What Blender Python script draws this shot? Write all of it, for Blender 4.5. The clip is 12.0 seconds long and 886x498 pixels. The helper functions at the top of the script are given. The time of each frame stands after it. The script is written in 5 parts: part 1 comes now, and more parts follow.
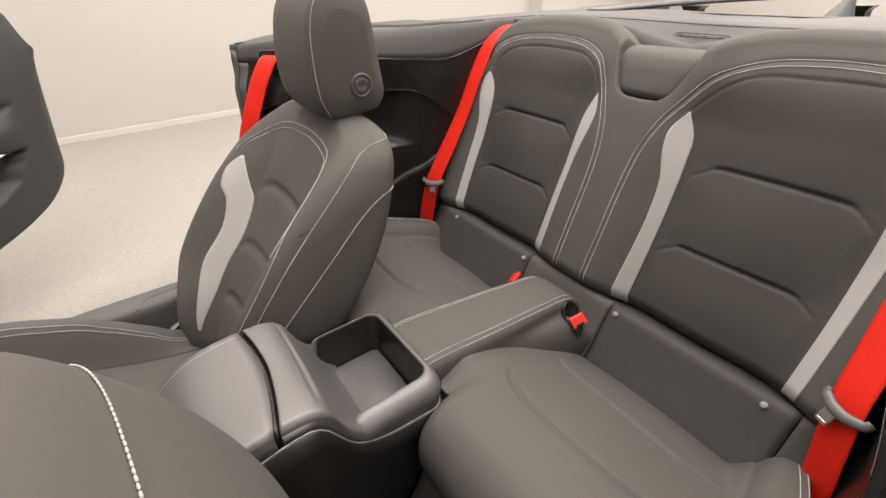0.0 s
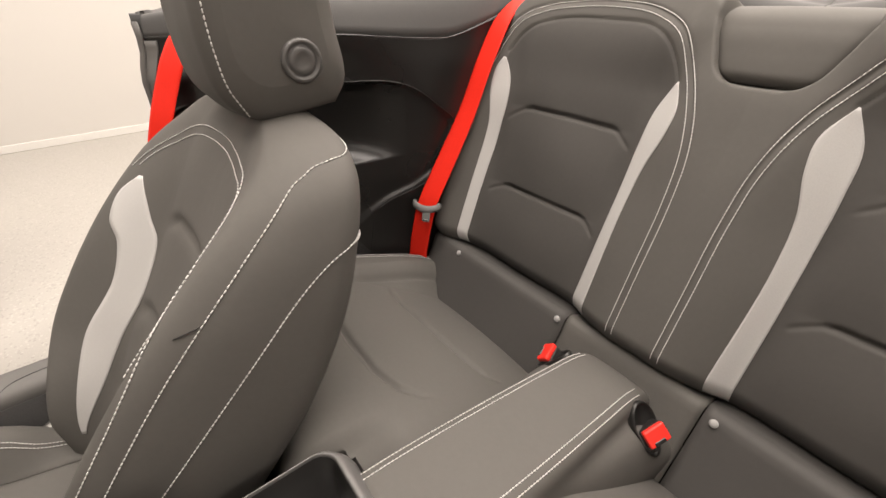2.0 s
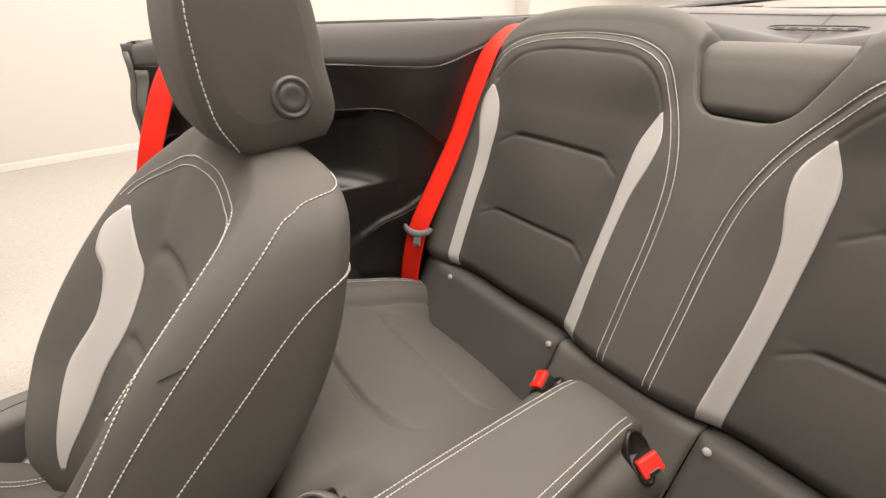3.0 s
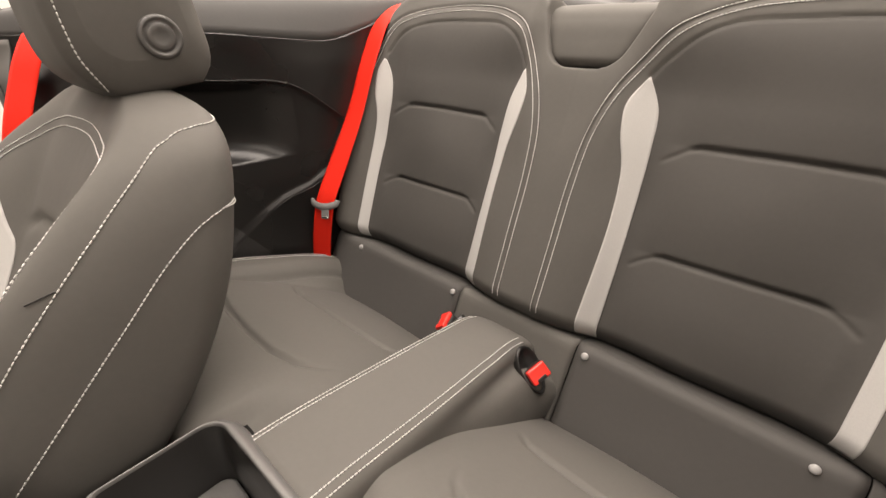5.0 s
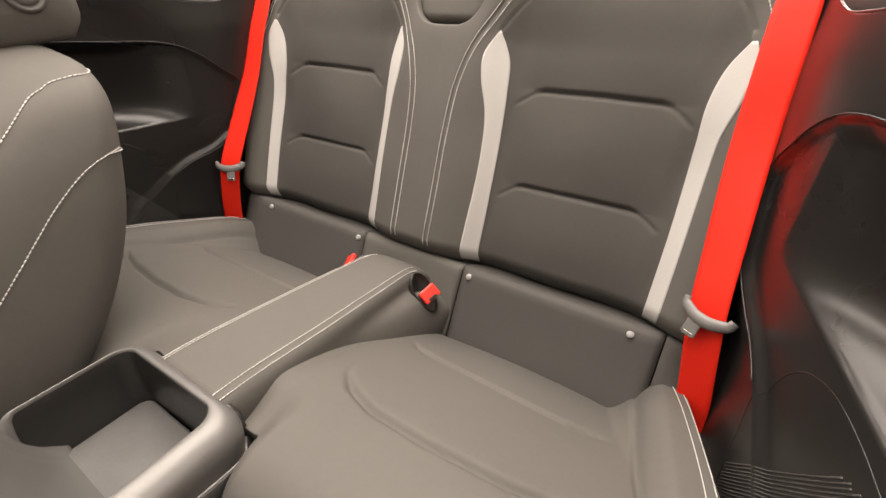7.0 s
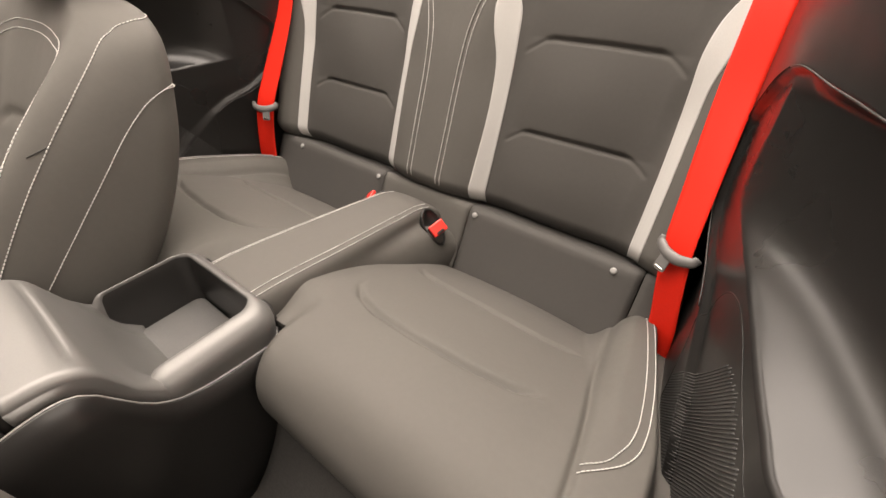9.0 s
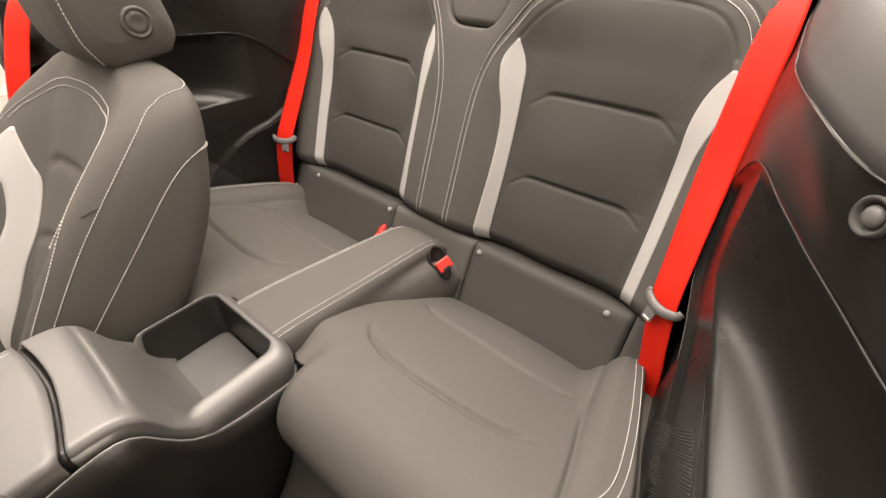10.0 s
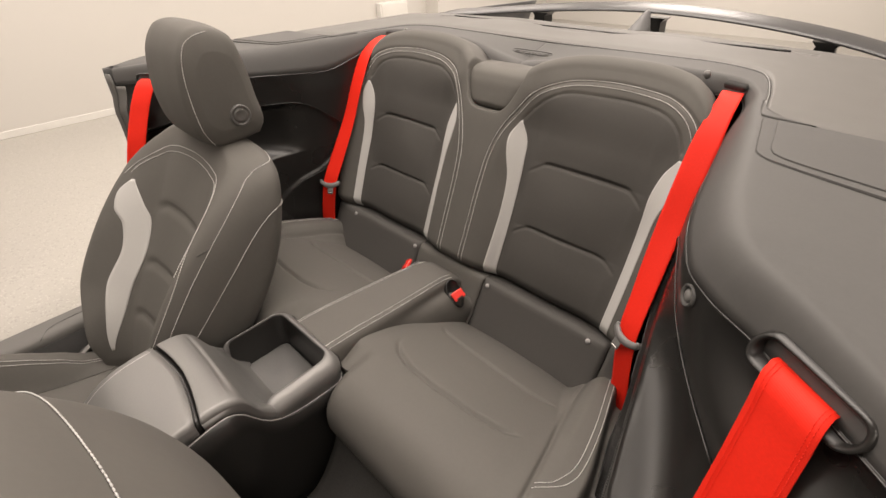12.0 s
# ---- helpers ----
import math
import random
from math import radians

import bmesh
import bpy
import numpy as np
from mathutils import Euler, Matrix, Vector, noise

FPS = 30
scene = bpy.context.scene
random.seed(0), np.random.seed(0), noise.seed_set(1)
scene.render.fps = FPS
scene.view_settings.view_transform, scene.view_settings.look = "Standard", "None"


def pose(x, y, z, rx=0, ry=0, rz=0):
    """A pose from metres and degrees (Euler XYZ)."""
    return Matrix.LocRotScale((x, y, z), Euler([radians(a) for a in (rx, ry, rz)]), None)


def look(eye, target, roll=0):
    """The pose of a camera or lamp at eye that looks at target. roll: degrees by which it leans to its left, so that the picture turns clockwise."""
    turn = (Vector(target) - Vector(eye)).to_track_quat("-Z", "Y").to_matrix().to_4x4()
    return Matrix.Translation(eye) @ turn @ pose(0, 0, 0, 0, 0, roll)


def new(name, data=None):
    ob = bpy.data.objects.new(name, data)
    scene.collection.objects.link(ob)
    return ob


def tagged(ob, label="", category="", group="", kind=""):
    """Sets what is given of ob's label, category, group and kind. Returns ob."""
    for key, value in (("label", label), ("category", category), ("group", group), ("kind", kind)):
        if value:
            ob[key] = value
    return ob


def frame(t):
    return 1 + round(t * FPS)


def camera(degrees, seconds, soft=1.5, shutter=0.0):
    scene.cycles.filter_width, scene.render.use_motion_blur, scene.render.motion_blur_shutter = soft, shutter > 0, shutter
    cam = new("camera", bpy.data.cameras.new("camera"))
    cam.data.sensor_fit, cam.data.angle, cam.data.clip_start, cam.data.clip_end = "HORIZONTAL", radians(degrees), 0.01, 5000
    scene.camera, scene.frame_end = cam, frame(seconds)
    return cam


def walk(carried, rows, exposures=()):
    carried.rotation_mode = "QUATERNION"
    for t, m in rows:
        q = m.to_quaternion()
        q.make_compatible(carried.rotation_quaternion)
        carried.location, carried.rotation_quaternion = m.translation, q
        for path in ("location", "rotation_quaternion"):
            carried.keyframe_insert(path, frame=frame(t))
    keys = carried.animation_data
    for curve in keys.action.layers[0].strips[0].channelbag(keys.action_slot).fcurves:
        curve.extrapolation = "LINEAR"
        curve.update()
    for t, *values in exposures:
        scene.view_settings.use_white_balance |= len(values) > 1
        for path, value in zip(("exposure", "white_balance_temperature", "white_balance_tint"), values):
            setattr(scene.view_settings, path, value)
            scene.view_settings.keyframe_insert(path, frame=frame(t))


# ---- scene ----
cam = camera(94.0, 12.0)
METRES, TILT, LEAN, TURN = 1.2, -33.068, 1.411, 53.868
START = (0.5189, -0.7685, 1.1400)
ROWS = [
    (0.0, 0.0, 0.0, 0.0, 0.0, 0.0, 0.0),
    (0.5, -0.0037, 0.1058, 0.0112, -0.28, -0.11, 0.09),
    (1.0, -0.0114, 0.1975, 0.0319, -0.52, -0.03, 0.17),
    (1.5, -0.012, 0.2651, 0.057, -0.78, 0.16, 0.26),
    (2.0, -0.0103, 0.2986, 0.0886, -1.04, 0.74, 0.36),
    (2.5, -0.0133, 0.3004, 0.1151, -1.32, 1.92, 0.47),
    (4.5, 0.0326, 0.2712, 0.0292, -7.43, 4.31, 3.99),
    (5.0, 0.039, 0.2569, 0.0078, -10.75, 3.83, 6.05),
    (5.5, 0.0546, 0.2372, -0.0025, -14.28, 3.19, 8.18),
    (6.0, 0.0628, 0.216, -0.0109, -17.12, 2.36, 9.78),
    (6.5, 0.0785, 0.1846, -0.0311, -18.61, 1.19, 10.64),
    (7.0, 0.0839, 0.1619, -0.0641, -18.78, -0.82, 10.76),
    (7.5, 0.0789, 0.1302, -0.0887, -18.06, -2.47, 10.32),
    (9.5, 0.0986, 0.0589, -0.0711, -13.26, -6.94, 7.89),
    (10.0, 0.1047, 0.0313, -0.02, -12.68, -6.54, 7.5),
    (10.5, 0.0909, -0.0237, 0.0151, -12.07, -5.63, 7.1),
    (11.0, 0.0773, -0.0829, 0.0299, -11.18, -4.74, 6.71),
    (11.5, 0.0788, -0.1157, 0.0381, -10.4, -4.06, 6.25),
    (12.0, 0.0823, -0.149, 0.0351, -9.77, -3.68, 5.87),
]
EXPOSURES = [(0.0, -0.21, 6300, 10), (0.5, -0.10, 6330, 10), (1.5, 0.0, 6400, 10), (2.5, 0.1, 6500, 10), (4.5, 0.2, 6600, 10), (6.5, 0.35, 6700, 10), (7.5, 0.4, 6700, 10), (9.5, 0.4, 6700, 10), (10.5, 0.15, 6650, 10), (11.0, -0.1, 6600, 10), (12.0, -0.26, 6600, 10)]
walk(cam, [(t, pose(*START, TILT, LEAN, TURN) @ pose(METRES * x, METRES * y, METRES * z, 90 + pitch, roll, yaw)) for t, x, y, z, yaw, pitch, roll in ROWS], EXPOSURES)

# ---- light ----
world = bpy.data.worlds.new("showroom_air")
scene.world = world
world.use_nodes = True
world.node_tree.nodes["Background"].inputs[0].default_value = (1.0, 0.96, 0.9, 1)
world.node_tree.nodes["Background"].inputs[1].default_value = 0.04
scene.view_settings.exposure = 0.0


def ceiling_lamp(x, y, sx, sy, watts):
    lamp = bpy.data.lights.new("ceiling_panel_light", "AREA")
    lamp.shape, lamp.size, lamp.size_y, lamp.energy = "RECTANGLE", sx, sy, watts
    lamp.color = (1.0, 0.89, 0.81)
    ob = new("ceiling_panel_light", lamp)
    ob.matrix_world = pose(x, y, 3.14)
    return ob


ceiling_lamp(-3.0, 0.6, 1.2, 9.0, 245)
ceiling_lamp(-0.15, 0.25, 1.8, 3.6, 195)
ceiling_lamp(3.3, 0.2, 1.2, 9.0, 200)
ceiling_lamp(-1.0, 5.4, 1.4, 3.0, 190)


# ---- materials ----
def material(name, colour, rough=0.5, metal=0.0, grain=0.0, grain_size=400.0, vary=0.0, vary_size=6.0, bump=0.0, bump_size=900.0, coat=0.0, spec=0.5, sheen=0.0, wave=0.0):
    """Principled surface with colour change at two scales and fine relief."""
    m = bpy.data.materials.new(name)
    m.use_nodes = True
    nt = m.node_tree
    b = nt.nodes["Principled BSDF"]
    b.inputs["Roughness"].default_value = rough
    b.inputs["Metallic"].default_value = metal
    b.inputs["Coat Weight"].default_value = coat
    b.inputs["Specular IOR Level"].default_value = spec
    b.inputs["Sheen Weight"].default_value = sheen
    b.inputs["Base Color"].default_value = (*colour, 1)
    tc = nt.nodes.new("ShaderNodeTexCoord")
    out = None
    if vary or grain:
        n1 = nt.nodes.new("ShaderNodeTexNoise")
        n1.inputs["Scale"].default_value = vary_size
        n1.inputs["Detail"].default_value = 4
        n2 = nt.nodes.new("ShaderNodeTexNoise")
        n2.inputs["Scale"].default_value = grain_size
        n2.inputs["Detail"].default_value = 2
        for n in (n1, n2):
            nt.links.new(tc.outputs["Object"], n.inputs["Vector"])
        a = nt.nodes.new("ShaderNodeMath")
        a.operation = "MULTIPLY_ADD"
        nt.links.new(n1.outputs["Fac"], a.inputs[0])
        a.inputs[1].default_value, a.inputs[2].default_value = 2 * vary, 1 - vary
        c = nt.nodes.new("ShaderNodeMath")
        c.operation = "MULTIPLY_ADD"
        nt.links.new(n2.outputs["Fac"], c.inputs[0])
        c.inputs[1].default_value, c.inputs[2].default_value = 2 * grain, 1 - grain
        mul = nt.nodes.new("ShaderNodeMath")
        mul.operation = "MULTIPLY"
        nt.links.new(a.outputs[0], mul.inputs[0])
        nt.links.new(c.outputs[0], mul.inputs[1])
        vm = nt.nodes.new("ShaderNodeVectorMath")
        vm.operation = "SCALE"
        vm.inputs[0].default_value = colour
        nt.links.new(mul.outputs[0], vm.inputs["Scale"])
        nt.links.new(vm.outputs[0], b.inputs["Base Color"])
        r = nt.nodes.new("ShaderNodeMath")
        r.operation = "MULTIPLY_ADD"
        nt.links.new(n1.outputs["Fac"], r.inputs[0])
        r.inputs[1].default_value, r.inputs[2].default_value = 0.2, rough - 0.1
        nt.links.new(r.outputs[0], b.inputs["Roughness"])
    if bump:
        fine = nt.nodes.new("ShaderNodeTexNoise")
        fine.inputs["Scale"].default_value = bump_size
        fine.inputs["Detail"].default_value = 3
        soft = nt.nodes.new("ShaderNodeTexNoise")
        soft.inputs["Scale"].default_value = 16
        soft.inputs["Detail"].default_value = 2
        for n in (fine, soft):
            nt.links.new(tc.outputs["Object"], n.inputs["Vector"])
        last = None
        for n, strength, depth in ((soft, wave, 0.004), (fine, bump, 0.0005)):
            bp = nt.nodes.new("ShaderNodeBump")
            bp.inputs["Strength"].default_value = strength
            bp.inputs["Distance"].default_value = depth
            nt.links.new(n.outputs["Fac"], bp.inputs["Height"])
            if last is not None:
                nt.links.new(last.outputs["Normal"], bp.inputs["Normal"])
            last = bp
        nt.links.new(last.outputs["Normal"], b.inputs["Normal"])
    return m


LEATHER = material("charcoal_leather", (0.096, 0.0912, 0.0835), 0.68, grain=0.04, grain_size=140, vary=0.08, vary_size=7, bump=0.10, bump_size=150, spec=0.22, wave=0.26)
INSERT = material("dark_insert_leather", (0.066, 0.0627, 0.0580), 0.72, grain=0.05, grain_size=140, vary=0.07, vary_size=9, bump=0.10, bump_size=150, spec=0.22, wave=0.22)
STRIP = material("light_grey_suede", (0.43, 0.422, 0.408), 0.85, grain=0.08, grain_size=600, vary=0.05, bump=0.1, bump_size=600)
THREAD = material("pale_thread", (0.56, 0.55, 0.53), 0.7)
BELT = material("red_webbing", (0.70, 0.018, 0.006), 0.65, grain=0.08, grain_size=300, vary=0.04, bump=0.25, bump_size=300, spec=0.25)
PLASTIC = material("black_plastic", (0.0145, 0.0138, 0.013), 0.33, grain=0.08, grain_size=200, vary=0.06, bump=0.06, bump_size=200)
TRIM = material("dark_grey_trim", (0.074, 0.0722, 0.070), 0.64, grain=0.05, grain_size=200, vary=0.05, bump=0.08, bump_size=200, spec=0.3)
DOOR_PAD = material("dark_door_plastic", (0.046, 0.045, 0.044), 0.5, grain=0.05, grain_size=200, vary=0.06, bump=0.08, bump_size=200, spec=0.35)
MOULD = material("moulded_side_plastic", (0.0125, 0.012, 0.0114), 0.30, grain=0.04, grain_size=220, vary=0.05, bump=0.03, bump_size=220, spec=0.45)
FLAP = material("lower_flap_leather", (0.066, 0.0628, 0.0590), 0.7, grain=0.05, grain_size=140, vary=0.08, vary_size=7, bump=0.10, bump_size=150, spec=0.28, wave=0.2)
WING = material("dark_wing_paint", (0.045, 0.045, 0.047), 0.35, grain=0.15, grain_size=60, vary=0.06)
EDGE = material("dull_silver_edge", (0.42, 0.41, 0.395), 0.4, metal=0.5, vary=0.05)
SATIN = material("satin_console", (0.152, 0.149, 0.144), 0.43, metal=0.4, grain=0.06, grain_size=500, vary=0.06, bump=0.05, bump_size=500)
CHROME = material("chrome", (0.75, 0.74, 0.72), 0.2, metal=1.0, vary=0.03)
RED_BUTTON = material("red_button", (0.72, 0.03, 0.02), 0.35, vary=0.04)
BUCKLE = material("buckle_plastic", (0.02, 0.019, 0.018), 0.45, vary=0.06)
BUTTON = material("dark_grey_button", (0.085, 0.082, 0.078), 0.36, vary=0.06)
LATCH = material("grey_latch", (0.14, 0.136, 0.132), 0.42, vary=0.06)
SNAP = material("pale_snap", (0.30, 0.295, 0.288), 0.45, vary=0.05)
CARPET = material("black_carpet", (0.026, 0.025, 0.024), 0.95, grain=0.4, grain_size=400, vary=0.2, bump=0.4, bump_size=400)
RISER = material("dark_grey_carpet", (0.045, 0.043, 0.040), 0.95, grain=0.35, grain_size=250, vary=0.2, bump=0.3, bump_size=250)
RUBBER = material("grey_rubber_mat", (0.10, 0.098, 0.095), 0.55, grain=0.1, grain_size=300, vary=0.15, vary_size=20)
PAINT = material("grey_paint", (0.11, 0.11, 0.11), 0.55, metal=0.1, coat=0.0, vary=0.03)
VINYL = material("tonneau_vinyl", (0.10, 0.096, 0.090), 0.6, grain=0.05, grain_size=500, vary=0.06, bump=0.08, bump_size=420)
WALL = material("cream_wall_paint", (0.56, 0.54, 0.507), 0.8, grain=0.01, grain_size=200, vary=0.02, vary_size=1.2)
BASEBOARD = material("white_baseboard", (0.66, 0.645, 0.61), 0.45, vary=0.02)
CEILING = material("white_ceiling", (0.8, 0.79, 0.76), 0.9, vary=0.02)


def speckled_floor():
    """Pale vinyl with small light and dark flecks."""
    m = material("speckled_vinyl_floor", (0.37, 0.355, 0.325), 0.42, grain=0.10, grain_size=160, vary=0.08, vary_size=2.0)
    nt = m.node_tree
    b = nt.nodes["Principled BSDF"]
    base = b.inputs["Base Color"].links[0].from_socket
    tc = nt.nodes.new("ShaderNodeTexCoord")
    for scale, tone, cut in ((90, (0.305, 0.292, 0.267), 0.84), (110, (0.44, 0.425, 0.392), 0.80), (65, (0.33, 0.316, 0.288), 0.88)):
        v = nt.nodes.new("ShaderNodeTexVoronoi")
        v.inputs["Scale"].default_value = scale
        nt.links.new(tc.outputs["Object"], v.inputs["Vector"])
        sep = nt.nodes.new("ShaderNodeSeparateColor")
        nt.links.new(v.outputs["Color"], sep.inputs["Color"])
        hit = nt.nodes.new("ShaderNodeMath")
        hit.operation = "GREATER_THAN"
        hit.inputs[1].default_value = cut
        nt.links.new(sep.outputs[0], hit.inputs[0])
        near = nt.nodes.new("ShaderNodeMath")
        near.operation = "LESS_THAN"
        near.inputs[1].default_value = 0.42
        nt.links.new(v.outputs["Distance"], near.inputs[0])
        both = nt.nodes.new("ShaderNodeMath")
        both.operation = "MULTIPLY"
        nt.links.new(hit.outputs[0], both.inputs[0])
        nt.links.new(near.outputs[0], both.inputs[1])
        mix = nt.nodes.new("ShaderNodeMix")
        mix.data_type = "RGBA"
        mix.inputs["B"].default_value = (*tone, 1)
        nt.links.new(both.outputs[0], mix.inputs["Factor"])
        nt.links.new(base, mix.inputs["A"])
        base = mix.outputs["Result"]
    nt.links.new(base, b.inputs["Base Color"])
    return m


FLOOR = speckled_floor()


def twill(m, period, depth):
    """Fine slanting ribs of a woven band, on top of the relief that the material has."""
    nt = m.node_tree
    b = nt.nodes["Principled BSDF"]
    tc = nt.nodes.new("ShaderNodeTexCoord")
    wave = nt.nodes.new("ShaderNodeTexWave")
    wave.bands_direction = "DIAGONAL"
    wave.inputs["Scale"].default_value = 0.314 / period
    wave.inputs["Distortion"].default_value = 0.4
    nt.links.new(tc.outputs["Object"], wave.inputs["Vector"])
    bp = nt.nodes.new("ShaderNodeBump")
    bp.inputs["Strength"].default_value = 0.2
    bp.inputs["Distance"].default_value = depth
    nt.links.new(wave.outputs["Fac"], bp.inputs["Height"])
    nt.links.new(b.inputs["Normal"].links[0].from_socket, bp.inputs["Normal"])
    nt.links.new(bp.outputs["Normal"], b.inputs["Normal"])


twill(BELT, 0.0016, 0.0003)


# ---- mesh helpers ----
def smoothstep(a, b, v):
    k = np.clip((np.asarray(v, float) - a) / (b - a), 0, 1)
    return k * k * (3 - 2 * k)


def curve(pts, n):
    """n points along a smooth line through pts."""
    p = np.array(pts, float)
    if len(p) == 2:
        return p[0] + (p[1] - p[0]) * np.linspace(0, 1, n)[:, None]
    d = np.r_[0, np.cumsum(np.maximum(np.linalg.norm(np.diff(p, axis=0), axis=1), 1e-6) ** 0.7)]
    m = np.gradient(p, d, axis=0)
    u = np.linspace(0, d[-1], 40 * len(p))
    i = np.clip(np.searchsorted(d, u, side="right") - 1, 0, len(p) - 2)
    h = (d[i + 1] - d[i])[:, None]
    k = ((u - d[i]) / (d[i + 1] - d[i]))[:, None]
    q = (2 * k**3 - 3 * k**2 + 1) * p[i] + (k**3 - 2 * k**2 + k) * h * m[i] + (3 * k**2 - 2 * k**3) * p[i + 1] + (k**3 - k**2) * h * m[i + 1]
    length = np.r_[0, np.cumsum(np.linalg.norm(np.diff(q, axis=0), axis=1))]
    at = np.linspace(0, length[-1], n)
    return np.stack([np.interp(at, length, q[:, c]) for c in range(p.shape[1])], 1)


def curve_even(pts, per):
    """Smooth line with the same number of points on every stretch."""
    p = np.array(pts, float)
    m = np.gradient(p, axis=0)
    out = []
    for i in range(len(p) - 1):
        for k in np.linspace(0, 1, per, endpoint=False):
            out.append((2 * k**3 - 3 * k**2 + 1) * p[i] + (k**3 - 2 * k**2 + k) * m[i] + (3 * k**2 - 2 * k**3) * p[i + 1] + (k**3 - k**2) * m[i + 1])
    return np.array(out + [p[-1]])


def ease(xs, ys, v):
    """Smooth one-dimensional line through the points xs, ys."""
    fine = curve(list(zip(xs, ys)), 400)
    order = np.argsort(fine[:, 0])
    return np.interp(v, fine[order, 0], fine[order, 1])


def make_mesh(name, verts, faces, smooth=True):
    me = bpy.data.meshes.new(name)
    me.from_pydata([tuple(map(float, v)) for v in verts], [], [tuple(int(i) for i in f) for f in faces])
    if smooth:
        me.polygons.foreach_set("use_smooth", np.ones(len(me.polygons), bool))
    me.update()
    return me


def put(name, mesh, mat, parent=None, label="", flip=False):
    if flip:
        mesh.flip_normals()
    mesh.materials.append(mat)
    ob = new(name, mesh)
    if parent is not None:
        ob.parent = parent
    if label:
        tagged(ob, label)
    return ob


def thing(name, label, category, at=(0, 0, 0), group="", kind=""):
    ob = new(name)
    ob.location = at
    ob.empty_display_size = 0.05
    return tagged(ob, label, category, group, kind)


def grid_faces(nu, nv, wrap_u=False, base=0):
    iu = np.arange(nu if wrap_u else nu - 1)
    iv = np.arange(nv - 1)
    a, b = np.meshgrid(iu, iv, indexing="ij")
    a2 = (a + 1) % nu
    return (np.stack([a * nv + b, a2 * nv + b, a2 * nv + b + 1, a * nv + b + 1], -1) + base).reshape(-1, 4)


def normals_of(p):
    du = np.gradient(p, axis=0)
    dv = np.gradient(p, axis=1)
    n = np.cross(du, dv)
    return n / np.maximum(np.linalg.norm(n, axis=2, keepdims=True), 1e-9)


def sheet(p, thick=0.0, flip=False):
    """Vertices and faces of a grid of points p (nu, nv, 3), with a back at the given thickness."""
    nu, nv = p.shape[:2]
    n = normals_of(p) * (-1 if flip else 1)
    f = grid_faces(nu, nv)
    if flip:
        f = f[:, ::-1]
    if not thick:
        return p.reshape(-1, 3), f
    v = np.concatenate([p.reshape(-1, 3), (p - n * thick).reshape(-1, 3)])
    k = nu * nv
    faces = [f, f[:, ::-1] + k]
    idx = np.arange(k).reshape(nu, nv)
    rim = np.concatenate([idx[:, 0], idx[-1, 1:], idx[-2::-1, -1], idx[0, -2:0:-1]])
    nxt = np.roll(rim, -1)
    side = np.stack([rim, rim + k, nxt + k, nxt], 1)
    faces.append(side if not flip else side[:, ::-1])
    return v, np.concatenate(faces)


def sheet_mesh(name, p, thick=0.0, flip=False):
    v, f = sheet(np.asarray(p, float), thick, flip)
    return make_mesh(name, v, f)


def loft(name, rings, caps=True, smooth=True, closed=False):
    """Skin over closed rings of equal length."""
    r = np.asarray(rings, float)
    m, n = r.shape[:2]
    v = r.reshape(-1, 3)
    faces = []
    for i in range(m if closed else m - 1):
        j = (i + 1) % m
        for k in range(n):
            l = (k + 1) % n
            faces.append((i * n + k, i * n + l, j * n + l, j * n + k))
    v = list(map(tuple, v))
    if caps and not closed:
        for i, rev in ((0, True), (m - 1, False)):
            c = len(v)
            v.append(tuple(r[i].mean(0)))
            for k in range(n):
                l = (k + 1) % n
                a, b = i * n + k, i * n + l
                faces.append((b, a, c) if rev else (a, b, c))
    me = make_mesh(name, v, faces, smooth)
    bm = bmesh.new()
    bm.from_mesh(me)
    bmesh.ops.recalc_face_normals(bm, faces=bm.faces)
    bm.to_mesh(me)
    bm.free()
    return me


def tube_mesh(name, path, r, n=8, squash=1.0, closed=False):
    p = np.asarray(path, float)
    t = np.gradient(p, axis=0)
    t /= np.maximum(np.linalg.norm(t, axis=1, keepdims=True), 1e-9)
    up = np.tile([0.0, 0.0, 1.0], (len(p), 1))
    flat = np.abs((t * up).sum(1)) > 0.95
    up[flat] = (0, 1, 0)
    a = np.cross(t, up)
    a /= np.linalg.norm(a, axis=1, keepdims=True)
    b = np.cross(a, t)
    ang = np.linspace(0, 2 * np.pi, n, endpoint=False)
    rr = np.broadcast_to(np.asarray(r, float), (len(p),))
    rings = p[:, None] + rr[:, None, None] * (np.cos(ang)[None, :, None] * a[:, None] + squash * np.sin(ang)[None, :, None] * b[:, None])
    return loft(name, rings, closed=closed)


def box_mesh(name, size, bevel=0.004, seg=2, m=None):
    bm = bmesh.new()
    bmesh.ops.create_cube(bm, size=1)
    bmesh.ops.scale(bm, vec=size, verts=bm.verts)
    if bevel:
        bmesh.ops.bevel(bm, geom=bm.edges[:], offset=bevel, segments=seg, affect="EDGES", profile=0.5)
    if m is not None:
        bmesh.ops.transform(bm, matrix=m, verts=bm.verts)
    me = bpy.data.meshes.new(name)
    bm.to_mesh(me)
    bm.free()
    return me


def disc_mesh(name, profile, n=24, m=None):
    """Lathe of (radius, height) pairs round z."""
    ang = np.linspace(0, 2 * np.pi, n, endpoint=False)
    rings = [np.stack([r * np.cos(ang), r * np.sin(ang), np.full(n, h)], 1) for r, h in profile]
    me = loft(name, rings)
    if m is not None:
        me.transform(m)
    return me


